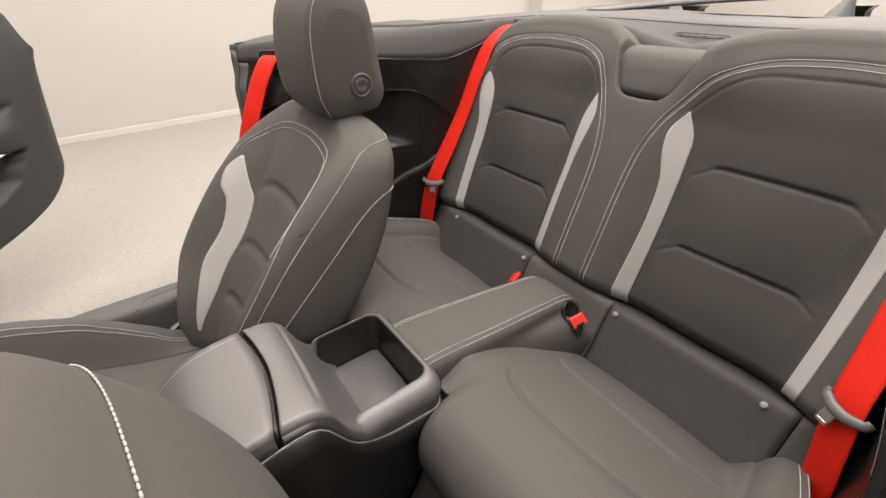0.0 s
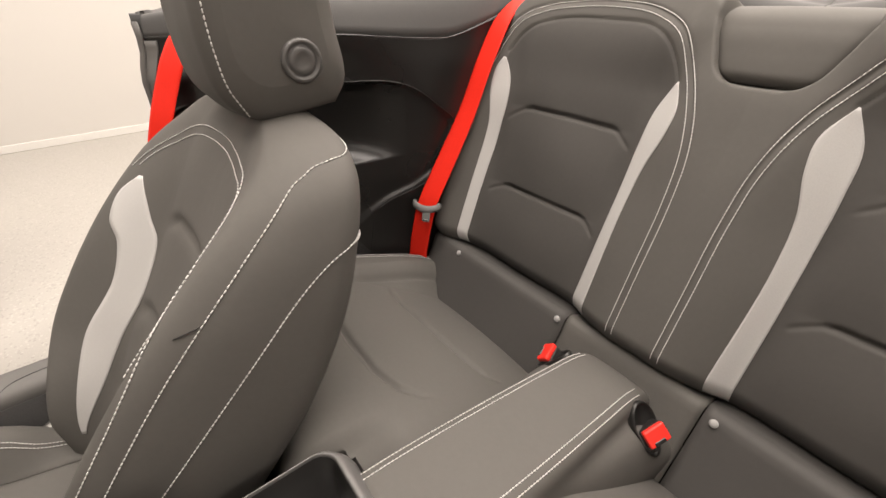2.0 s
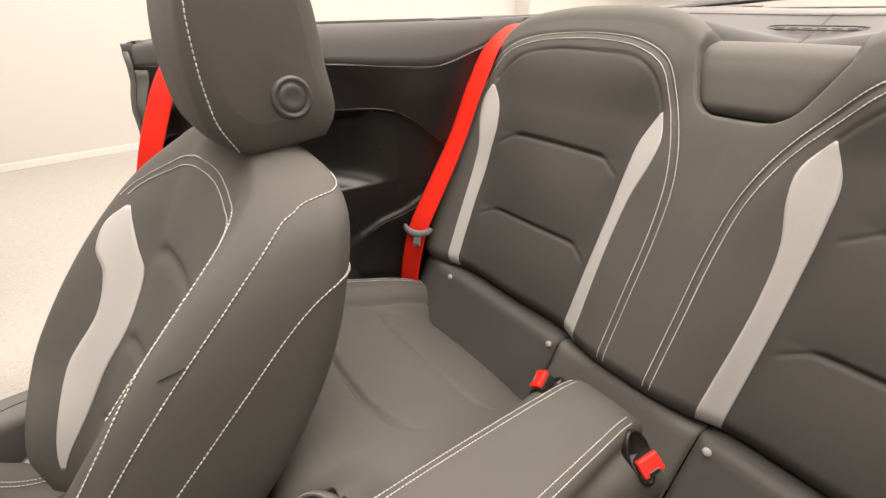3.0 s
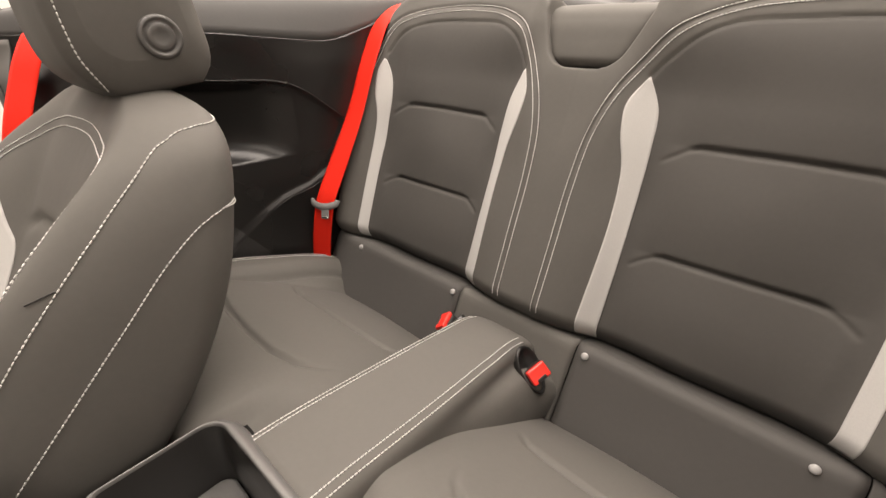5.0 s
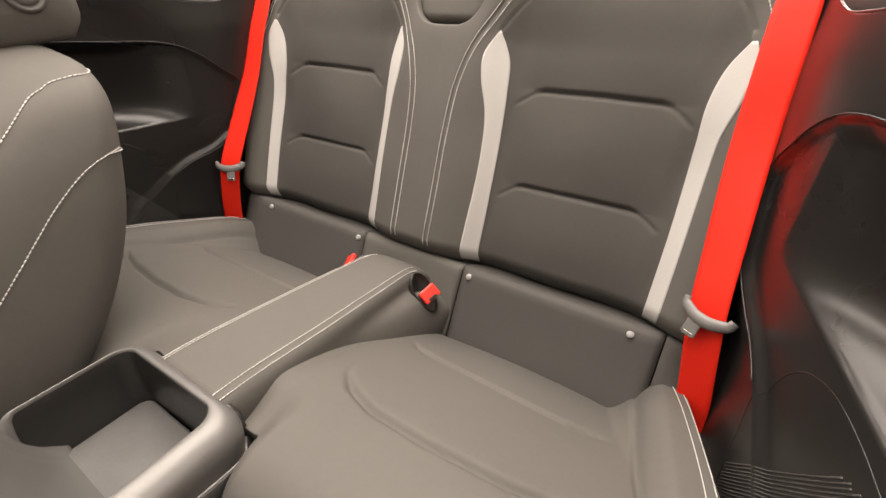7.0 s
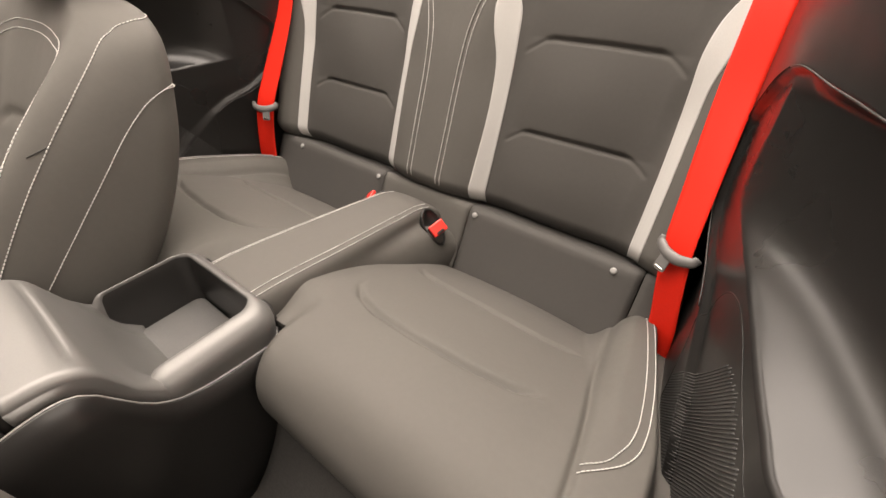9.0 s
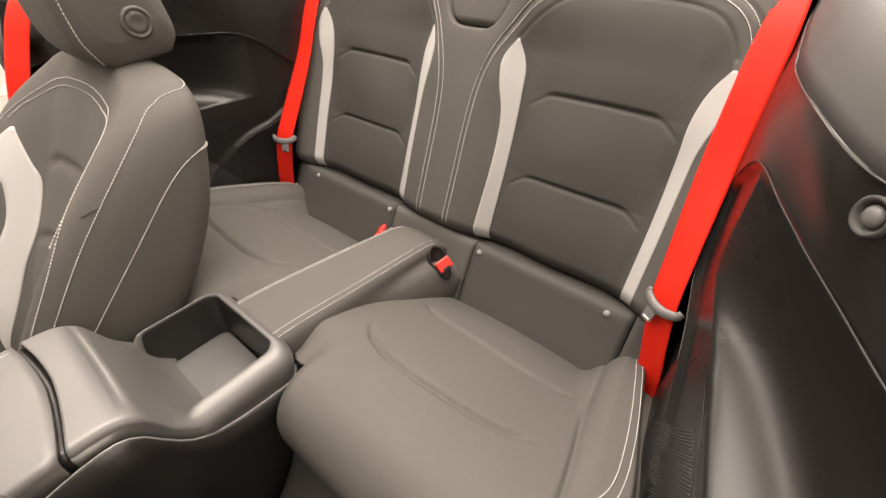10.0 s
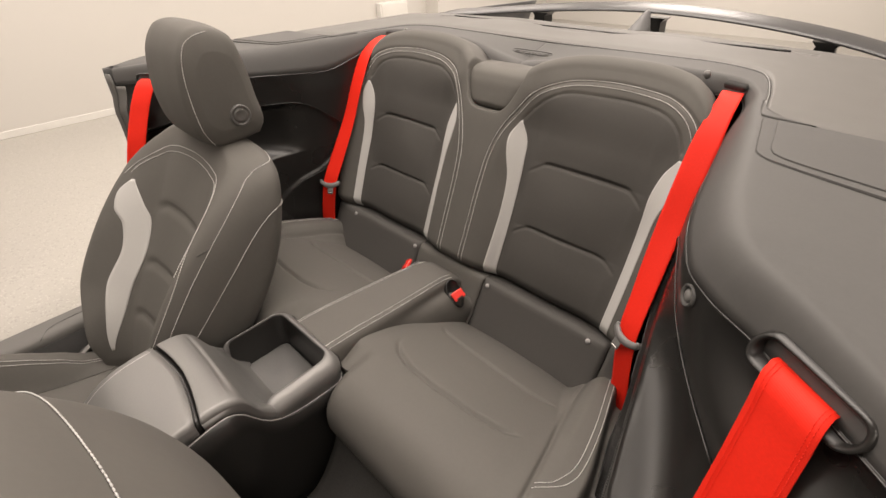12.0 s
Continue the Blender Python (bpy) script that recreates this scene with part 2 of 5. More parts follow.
def along(path, step):
    p = np.asarray(path, float)
    d = np.r_[0, np.cumsum(np.linalg.norm(np.diff(p, axis=0), axis=1))]
    at = np.arange(step / 2, d[-1], step)
    return np.stack([np.interp(at, d, p[:, c]) for c in range(3)], 1)


def stitch_mesh(name, paths, step=0.0056, length=0.0045, r=0.00075):
    """Rows of short threads lying on the paths."""
    vs, fs = [], []
    for path in paths:
        c = along(path, step)
        if len(c) < 3:
            continue
        t = np.gradient(c, axis=0)
        t /= np.linalg.norm(t, axis=1, keepdims=True)
        ref = np.tile([0.3, 0.5, 0.8], (len(c), 1))
        a = np.cross(t, ref)
        a /= np.linalg.norm(a, axis=1, keepdims=True)
        b = np.cross(t, a)
        for i in range(len(c)):
            base = len(vs)
            for e, k in ((-0.5, 0.55), (-0.25, 1), (0.25, 1), (0.5, 0.55)):
                for j in range(4):
                    g = math.pi / 2 * j
                    vs.append(c[i] + e * length * t[i] + r * k * (math.cos(g) * a[i] + math.sin(g) * b[i]))
            for s in range(3):
                for j in range(4):
                    q = (j + 1) % 4
                    fs.append((base + 4 * s + j, base + 4 * s + q, base + 4 * s + 4 + q, base + 4 * s + 4 + j))
            fs.append((base + 3, base + 2, base + 1, base))
            fs.append((base + 12, base + 13, base + 14, base + 15))
    return make_mesh(name, vs, fs)


def line_gap(px, py, pts):
    """Distance of every grid point to an open line."""
    best = np.full(px.shape, 9.0)
    for (ax, ay), (bx, by) in zip(pts[:-1], pts[1:]):
        dx, dy = bx - ax, by - ay
        k = np.clip(((px - ax) * dx + (py - ay) * dy) / max(dx * dx + dy * dy, 1e-12), 0, 1)
        best = np.minimum(best, np.hypot(px - ax - k * dx, py - ay - k * dy))
    return best


def side_of(px, py, loop):
    """True where the grid point is inside the closed loop."""
    inside = np.zeros(px.shape, bool)
    n = len(loop)
    for i in range(n):
        (ax, ay), (bx, by) = loop[i], loop[(i + 1) % n]
        if ay == by:
            continue
        inside ^= ((ay > py) != (by > py)) & (px < (bx - ax) * (py - ay) / (by - ay) + ax)
    return inside


def stitches(row, parent, step=0.0056, length=0.0049, r=0.00085, mat=None):
    """One row of pale thread on a part."""
    ob = put("stitching", stitch_mesh("stitching", [np.asarray(row)], step, length, r), mat or THREAD, parent, "pale thread stitching")
    return tagged(ob, kind="stuff")


# ---- showroom ----
def slab(name, lo, hi, mat, label, bevel=0.0):
    lo, hi = Vector(lo), Vector(hi)
    me = box_mesh(name, hi - lo, bevel, 2, Matrix.Translation((lo + hi) / 2))
    return tagged(put(name, me, mat), label, name.split("_")[0], kind="structure")


WALL_X = -4.36
floor = slab("floor", (-4.9, -6.4, -0.1), (6.2, 8.2, 0.0), FLOOR, "pale grey speckled vinyl showroom floor")
wall_west = slab("wall_west", (WALL_X - 0.2, -6.2, 0.0), (WALL_X, 8.0, 3.2), WALL, "plain cream painted showroom wall")
wall_east = slab("wall_east", (6.0, -6.2, 0.0), (6.2, 8.0, 3.2), WALL, "plain cream painted showroom wall")
wall_north = slab("wall_north", (WALL_X, 7.8, 0.0), (6.0, 8.0, 3.2), WALL, "plain cream painted showroom wall")
wall_south = slab("wall_south", (WALL_X, -6.2, 0.0), (6.0, -6.0, 3.2), WALL, "plain cream painted showroom wall")
ceiling = slab("ceiling", (WALL_X - 0.2, -6.2, 3.2), (6.2, 8.0, 3.3), CEILING, "plain white showroom ceiling")
baseboard = slab("baseboard", (WALL_X, -6.0, 0.0), (WALL_X + 0.012, 7.8, 0.06), BASEBOARD, "low white baseboard along the cream wall", 0.004)

# ---- rear seat back ----
LEAN_BACK = radians(21)
SEAT_O = np.array([0.0, 0.01, 0.50])
SEAT_S = np.array([0.0, math.sin(LEAN_BACK), math.cos(LEAN_BACK)])
SEAT_N = np.array([0.0, -math.cos(LEAN_BACK), math.sin(LEAN_BACK)])
PLEAT_HIGH = [(0.162, 0.306), (0.180, 0.318), (0.196, 0.330), (0.210, 0.334), (0.318, 0.336), (0.408, 0.335), (0.423, 0.331), (0.443, 0.318), (0.46, 0.304)]
PLEAT_LOW = [(0.166, 0.132), (0.183, 0.145), (0.197, 0.154), (0.211, 0.157), (0.318, 0.158), (0.405, 0.158), (0.42, 0.155), (0.438, 0.146), (0.456, 0.134)]
STITCH_LINE = curve([(0.037, -0.005), (0.0375, 0.12), (0.038, 0.24), (0.045, 0.322), (0.063, 0.385), (0.094, 0.446), (0.134, 0.503), (0.199, 0.537), (0.28, 0.550), (0.372, 0.549), (0.445, 0.536), (0.494, 0.505), (0.518, 0.470), (0.534, 0.40)], 90)
INSERT_LINE = curve([(0.113, 0.425), (0.130, 0.452), (0.160, 0.486), (0.20, 0.508), (0.285, 0.517), (0.40, 0.514), (0.45, 0.499), (0.478, 0.473), (0.497, 0.44)], 60)
SEAT_HALF = 0.562


def seat_top(x):
    a = np.abs(x)
    return ease([0, 0.05, 0.085, 0.115, 0.155, 0.21, 0.31, 0.40, 0.46, 0.495, 0.515, 0.53, 0.55, 0.57], [0.50, 0.503, 0.515, 0.535, 0.556, 0.57, 0.577, 0.572, 0.556, 0.532, 0.505, 0.47, 0.40, 0.30], a)


def strip_edges(s, outer):
    """Inner and outer edge of the pale strip at height s."""
    if outer:
        lo = ease([-0.02, 0.15, 0.28, 0.34, 0.39, 0.43], [0.476, 0.476, 0.472, 0.470, 0.480, 0.503], s)
        hi = ease([-0.02, 0.13, 0.24, 0.29, 0.35, 0.40, 0.43], [0.500, 0.500, 0.499, 0.500, 0.512, 0.513, 0.503], s)
    else:
        lo = ease([-0.02, 0.009, 0.2, 0.28, 0.34, 0.38, 0.426], [0.116, 0.116, 0.119, 0.112, 0.096, 0.093, 0.113], s)
        hi = ease([-0.02, 0.0, 0.128, 0.243, 0.322, 0.377, 0.426], [0.150, 0.150, 0.149, 0.146, 0.143, 0.137, 0.113], s)
    return lo, hi


def hollow(s):
    """Half width of the hollow between the lobes at height s."""
    return ease([0.40, 0.425, 0.434, 0.448, 0.47, 0.53, 0.60], [0.02, 0.03, 0.050, 0.064, 0.074, 0.096, 0.12], s)


def seat_height(x, s):
    """Relief of the padding over the leaning plane."""
    x, s = np.asarray(x, float), np.asarray(s, float)
    a = np.abs(x)
    up = smoothstep(0.22, 0.36, s)
    high = smoothstep(0.40, 0.50, s)
    lo = ease([0, 0.03, 0.05, 0.08, 0.117, 0.149, 0.18, 0.30, 0.44, 0.475, 0.50, 0.525, 0.545, 0.6], [0.024, 0.025, 0.024, 0.016, 0.0, -0.020, -0.026, -0.022, -0.024, -0.014, 0.002, 0.024, 0.033, 0.02], a)
    hi = ease([0, 0.03, 0.055, 0.08, 0.10, 0.142, 0.18, 0.30, 0.43, 0.472, 0.508, 0.53, 0.55, 0.6], [0.022, 0.025, 0.027, 0.024, 0.014, -0.010, -0.020, -0.022, -0.017, -0.003, 0.014, 0.030, 0.034, 0.01], a)
    rim = ease([0, 0.03, 0.07, 0.11, 0.15, 0.30, 0.44, 0.48, 0.52, 0.6], [0.012, 0.016, 0.022, 0.020, 0.004, -0.013, -0.006, 0.007, 0.010, -0.03], a)
    h = lo * (1 - up) + hi * up
    inset = side_of(a, s, [(0.15, 0.0)] + [tuple(q) for q in INSERT_LINE] + [(0.475, 0.0)])
    edge = np.minimum(line_gap(a, s, INSERT_LINE), 0.06) * np.where(inset, 1, -1)
    h = np.where(s > 0.36, h * (1 - high) + (rim + 0.002 * (1 - smoothstep(-0.022, 0.012, edge)) * smoothstep(0.12, 0.2, a)) * high, h)
    inner = smoothstep(0.15, 0.19, a) * smoothstep(0.475, 0.44, a)
    bulge = np.where(s < 0.158, np.sin(np.pi * np.clip((s + 0.02) / 0.178, 0, 1)), np.where(s < 0.334, np.sin(np.pi * (s - 0.158) / 0.176), np.sin(np.pi * np.clip((s - 0.334) / 0.18, 0, 1))))
    h = h + 0.006 * inner * bulge
    for pleat in (PLEAT_HIGH, PLEAT_LOW):
        d = line_gap(a, s, pleat)
        fade = smoothstep(0.150, 0.175, a) * smoothstep(0.472, 0.445, a) * (0.3 + 0.7 * smoothstep(0.19, 0.215, a) * smoothstep(0.43, 0.405, a))
        h = h - 0.0078 * fade * np.exp(-((d / 0.0040) ** 2))
    h = h - 0.003 * np.exp(-((line_gap(a, s, INSERT_LINE) / 0.0036) ** 2))
    h = h - 0.0028 * np.exp(-((line_gap(a, s, STITCH_LINE + np.array([[0.004, -0.001]])) / 0.004) ** 2))
    h = h - 0.6 * np.maximum(s - 0.5, 0) ** 1.5
    h = h - (4 + 22 * smoothstep(0.26, 0.44, s)) * np.maximum(a - 0.545 + 0.035 * smoothstep(0.26, 0.44, s), 0) ** 2
    # hollow between the two lobes
    h = h - 0.030 * (1 - smoothstep(-0.008, 0.002, a - hollow(s))) * smoothstep(0.425, 0.437, s)
    # the bottom edge rolls under
    h = h - 22.0 * np.maximum(0.012 - s, 0) ** 2
    return h


def seat_point(x, s, lift=0.0):
    x, s = np.asarray(x, float), np.asarray(s, float)
    h = seat_height(x, s) + lift
    return np.stack([x, SEAT_O[1] + s * SEAT_S[1] + h * SEAT_N[1], SEAT_O[2] + s * SEAT_S[2] + h * SEAT_N[2]], -1)


rear_seat = thing("rear_bench", "charcoal leather two-place rear seat with pale strips and stitching", "car seat")
xs = np.linspace(-SEAT_HALF, SEAT_HALF, 481)
vs = np.linspace(0, 1, 220)
top = seat_top(xs)
S = -0.025 + vs[None, :] * (top[:, None] + 0.025)
X = np.broadcast_to(xs[:, None], S.shape)
front = seat_point(X, S)
roll = []
base_h = seat_height(xs, top)
for k in np.linspace(0.12, 1, 9):
    g = k * math.pi / 2
    s2, h2 = top + 0.035 * math.sin(g), base_h - 0.035 * (1 - math.cos(g))
    roll.append(np.stack([xs, SEAT_O[1] + s2 * SEAT_S[1] + h2 * SEAT_N[1], SEAT_O[2] + s2 * SEAT_S[2] + h2 * SEAT_N[2]], -1))
for back in (0.03, 0.07):
    s2, h2 = top + 0.035, base_h - 0.035 - back
    roll.append(np.stack([xs, SEAT_O[1] + s2 * SEAT_S[1] + h2 * SEAT_N[1], SEAT_O[2] + s2 * SEAT_S[2] + h2 * SEAT_N[2]], -1))
full = np.concatenate([front, np.stack(roll, 1)], 1)
v, f = sheet(full, 0.012)
n_front = (len(xs) - 1) * (full.shape[1] - 1)
mid = v[f[:n_front]].mean(1)
mid_a = np.abs(mid[:, 0])
mid_s = (mid - SEAT_O) @ SEAT_S
outline = [tuple(q) for q in INSERT_LINE]
low_s = np.linspace(0.41, -0.03, 40)
loop = [(float(strip_edges(q, False)[0]) + 0.012, float(q)) for q in low_s[::-1]] + outline + [(float(strip_edges(q, True)[1]) - 0.012, float(q)) for q in low_s]
inside = side_of(mid_a, mid_s, loop)
rear_seat_back = put("backrest", make_mesh("backrest", v, np.concatenate([f[:n_front][~inside], f[n_front:]])), LEATHER, rear_seat)
for side in (1, -1):
    pick = f[:n_front][inside & (mid[:, 0] * side > 0)]
    used, inv = np.unique(pick, return_inverse=True)
    put("insert", make_mesh("insert", v[used], inv.reshape(-1, 4)), INSERT, rear_seat_back, "darker grey seat insert with pleats")

for side in (1, -1):
    for outer in (True, False):
        s = np.linspace(-0.018, 0.424, 90)
        lo, hi = strip_edges(s, outer)
        k = np.linspace(0, 1, 12)
        sx = (lo[:, None] + (hi - lo)[:, None] * k) * side
        p = seat_point(sx, np.broadcast_to(s[:, None], sx.shape), 0.0016)
        put("strip", sheet_mesh("strip", p, 0.0022, flip=side > 0), STRIP, rear_seat_back, "light grey suede strip")
    rows = []
    for off in (0.0, 0.012):
        n = np.gradient(STITCH_LINE, axis=0)
        n = np.stack([n[:, 1], -n[:, 0]], 1) / np.linalg.norm(n, axis=1, keepdims=True)
        q = STITCH_LINE + n * off
        rows.append(seat_point(q[:, 0] * side, q[:, 1], 0.0012))
    for row in rows:
        stitches(row, rear_seat_back)
pad_x, pad_s = np.meshgrid(np.linspace(-1, 1, 50), np.linspace(0, 1, 60), indexing="ij")
# the pad lies flush between the lobes and rolls back level to the surround behind
pad_up = ease([0, 0.25, 0.5, 0.65, 0.8, 1], [0.433, 0.470, 0.505, 0.527, 0.546, 0.566], pad_s)
pad_out = ease([0, 0.25, 0.5, 0.65, 0.8, 1], [0.012, 0.014, 0.012, 0.003, -0.026, -0.098], pad_s)
pad_out = pad_out - 0.006 * np.abs(pad_x) ** 12 - 0.014 * (1 - np.clip(pad_s * 9, 0, 1)) ** 2.5 + 0.004 * (1 - pad_x ** 2)
half = hollow(pad_up) + 0.001
pad = np.stack([pad_x * half, SEAT_O[1] + pad_up * SEAT_S[1] + pad_out * SEAT_N[1], SEAT_O[2] + pad_up * SEAT_S[2] + pad_out * SEAT_N[2]], -1)
put("centre_pad", sheet_mesh("centre_pad", pad, 0.01), LEATHER, rear_seat_back)

# ---- lower panel under the seat back, with snaps ----
for lo, hi in ((-0.575, -0.135), (-0.133, 0.133), (0.135, 0.52), (0.522, 0.575)):
    u = np.linspace(lo, hi, 30)
    prof = curve([(0.055, 0.458), (0.03, 0.462), (0.012, 0.471), (0.0, 0.4735), (-0.008, 0.468), (-0.016, 0.453), (-0.045, 0.395), (-0.078, 0.335), (-0.10, 0.29)], 24)
    p = np.zeros((30, 24, 3))
    edge = np.minimum(u - lo, hi - u)
    p[..., 0] = u[:, None]
    dip = 0.004 * np.exp(-((edge / 0.006) ** 2))
    p[..., 1] = prof[None, :, 0] + dip[:, None]
    p[..., 2] = prof[None, :, 1] - dip[:, None] * 0.4
    put("lower_panel", sheet_mesh("lower_panel", p, 0.01, flip=True), LEATHER if abs(lo + hi) < 0.01 else FLAP, rear_seat)
for x in (-0.465, -0.15, 0.153, 0.469):
    m = Matrix.Translation((x, -0.0125, 0.462)) @ pose(0, 0, 0, 58)
    put("snap", disc_mesh("snap", [(0.0066, -0.003), (0.0066, 0.001), (0.0054, 0.003), (0.002, 0.0036)], 20, m), SNAP, rear_seat, "pale round snap")


# ---- rear cushions ----
CUSHION_PROFILE = [(-0.055, 0.30), (-0.078, 0.338), (-0.12, 0.372), (-0.20, 0.420), (-0.28, 0.463), (-0.37, 0.502), (-0.44, 0.520), (-0.50, 0.522), (-0.54, 0.505), (-0.565, 0.470), (-0.572, 0.42), (-0.56, 0.36), (-0.545, 0.30)]
CREASE_A = [(0.125, -0.325), (0.14, -0.35), (0.17, -0.373), (0.22, -0.389), (0.30, -0.392), (0.40, -0.383), (0.456, -0.37), (0.495, -0.352)]
CREASE_B = [(0.135, -0.185), (0.155, -0.20), (0.19, -0.208), (0.24, -0.215), (0.35, -0.221), (0.43, -0.219), (0.49, -0.203)]


def rear_cushion(side):
    prof = curve(CUSHION_PROFILE, 240)
    x = np.linspace(0.06, 0.665, 220)
    a, y = np.meshgrid(x, prof[:, 0], indexing="ij")
    z = np.broadcast_to(prof[None, :, 1], a.shape).copy()
    n = np.gradient(prof, axis=0)
    n = np.stack([-n[:, 1], n[:, 0]], 1)
    n /= np.linalg.norm(n, axis=1, keepdims=True)
    if n[40, 1] < 0:
        n = -n
    flat = smoothstep(-0.56, -0.5, y)
    h = 0.008 * np.sin(np.pi * np.clip((a - 0.1) / 0.42, 0, 1)) * flat
    for c in (CREASE_A, CREASE_B):
        h = h - 0.0105 * np.exp(-((line_gap(a, y, c) / 0.0052) ** 2)) * flat * smoothstep(0.12, 0.19, a) * smoothstep(0.50, 0.45, a)
    seam_x = ease([-0.6, -0.45, -0.41, -0.35, -0.25, -0.1, -0.05], [0.565, 0.561, 0.556, 0.547, 0.528, 0.508, 0.505], y)
    bol = ease([-0.6, -0.47, -0.40, -0.34, -0.25, -0.15, -0.08], [0.0, 0.0, 0.003, 0.012, 0.032, 0.060, 0.080], y) * smoothstep(seam_x - 0.006 - 0.034 * smoothstep(-0.3, -0.1, y), seam_x + 0.036, a)
    h = h + bol
    rim_x = ease([-0.6, -0.45, -0.35, -0.26, -0.15, -0.06], [0.625, 0.636, 0.634, 0.616, 0.590, 0.574], y)
    h = h - 0.05 * smoothstep(rim_x - 0.012, rim_x + 0.012, a) ** 1.5 - 0.02 * (1 - smoothstep(0.06, 0.10, a)) * smoothstep(-0.4, -0.5, y) - 0.022 * (1 - smoothstep(0.112, 0.15, a)) * smoothstep(-0.40, -0.48, y)
    h = h - 0.007 * np.exp(-(((a - seam_x) / 0.005) ** 2)) * smoothstep(-0.52, -0.44, y)
    # front corners are round in plan
    pull = 0.012 * (1 - smoothstep(0.06, 0.15, a)) ** 2 + 0.05 * smoothstep(0.54, 0.645, a) ** 2
    fw = smoothstep(-0.40, -0.56, y)
    limit = -0.486 - 0.25 * smoothstep(0.125, 0.152, a)
    p = np.stack([a * side, np.maximum(y + h * n[None, :, 0] + pull * fw, limit), z + h * n[None, :, 1]], -1)
    t = put("cushion", sheet_mesh("cushion", p, 0.012, flip=side > 0), LEATHER, rear_seat)

    def on(q, lift=0.0015):
        q = np.asarray(q)
        iu = np.interp(q[:, 0], x, np.arange(len(x)))
        iv = np.interp(-q[:, 1], -prof[:, 0][: np.argmin(prof[:, 0])], np.arange(np.argmin(prof[:, 0])))
        u0, v0 = np.clip(iu.astype(int), 0, len(x) - 2), np.clip(iv.astype(int), 0, len(prof) - 2)
        fu, fv = (iu - u0)[:, None], (iv - v0)[:, None]
        r = p[u0, v0] * (1 - fu) * (1 - fv) + p[u0 + 1, v0] * fu * (1 - fv) + p[u0, v0 + 1] * (1 - fu) * fv + p[u0 + 1, v0 + 1] * fu * fv
        return r + np.array([0, 0, lift])

    rows = []
    for off in (0.0, 0.012):
        rows.append(on(curve([(0.560 - off, -0.07), (0.578 - off, -0.14), (0.597 - off, -0.22), (0.609 - off, -0.29), (0.613 - off, -0.335 + off * 0.3), (0.611 - off, -0.364 + off * 0.6), (0.602 - off * 0.7, -0.386 + off), (0.585, -0.406 + off), (0.562, -0.428 + off)], 140)))
    for row in rows:
        stitches(row, t)
    return t


near_cushion = rear_cushion(1)
far_cushion = rear_cushion(-1)

# ---- padded rear armrest between the cushions ----
def armrest_ring(y):
    top = float(ease([-0.50, -0.45, -0.30, -0.16, -0.08, -0.04, -0.01], [0.544, 0.541, 0.521, 0.501, 0.486, 0.464, 0.43], y))
    w = float(ease([-0.50, -0.3, -0.05], [0.074, 0.072, 0.064], y))
    foot = float(ease([-0.50, -0.35, -0.2, -0.05], [0.075, 0.085, 0.11, 0.125], y))
    half = [(0, top), (w * 0.5, top - 0.001), (w * 0.82, top - 0.004), (w * 0.95, top - 0.010), (w * 1.02, top - 0.02), (w * 1.06, top - 0.035), (0.5 * (w * 1.06 + foot), 0.45 if top > 0.5 else top - 0.05), (foot, 0.39), (foot, 0.30)]
    pts = [(-x, z) for x, z in half[::-1][:-1]] + half
    c = curve(pts, 72)
    return np.stack([c[:, 0], np.full(len(c), y), c[:, 1]], 1)


ys = np.linspace(-0.50, -0.015, 60)
arm = np.stack([armrest_ring(y) for y in ys])
arm[:, :, 2] -= 0.012 * smoothstep(-0.492, -0.50, ys)[:, None] * (arm[:, :, 2] > 0.45)
rear_armrest = put("armrest", sheet_mesh("armrest", arm, 0.01, flip=True), LEATHER, rear_seat, "padded centre armrest with pale double stitching")
put("front_panel", loft("front_panel", [arm[0] + np.array([0, 0.001, 0]), arm[0] * np.array([0.9, 1, 1]) + np.array([0, 0.004, -0.003])]), LEATHER, rear_armrest)
rows = []
for side in (1, -1):
    for off in (0.0, 0.010):
        pts = []
        for y in np.linspace(-0.494, -0.06, 100):
            r = armrest_ring(y)
            w = float(ease([-0.50, -0.3, -0.05], [0.074, 0.072, 0.064], y))
            xx = side * (w * 0.89 - off)
            right = r[r[:, 0] * side > 0] if side > 0 else r[r[:, 0] < 0]
            right = right[right[:, 2] > r[:, 2].max() - 0.03]
            o = np.argsort(right[:, 0])
            pts.append((xx, y, float(np.interp(xx, right[o, 0], right[o, 2])) + 0.001))
        # the rows turn down over the front edge
        fx, fy, fz = pts[0]
        pts = [(fx, -0.5035, fz - 0.046), (fx, -0.5035, fz - 0.030), (fx, -0.5025, fz - 0.016), (fx, -0.499, fz - 0.005)] + pts
        rows.append(np.array(pts))
for row in rows:
    stitches(row, rear_armrest)

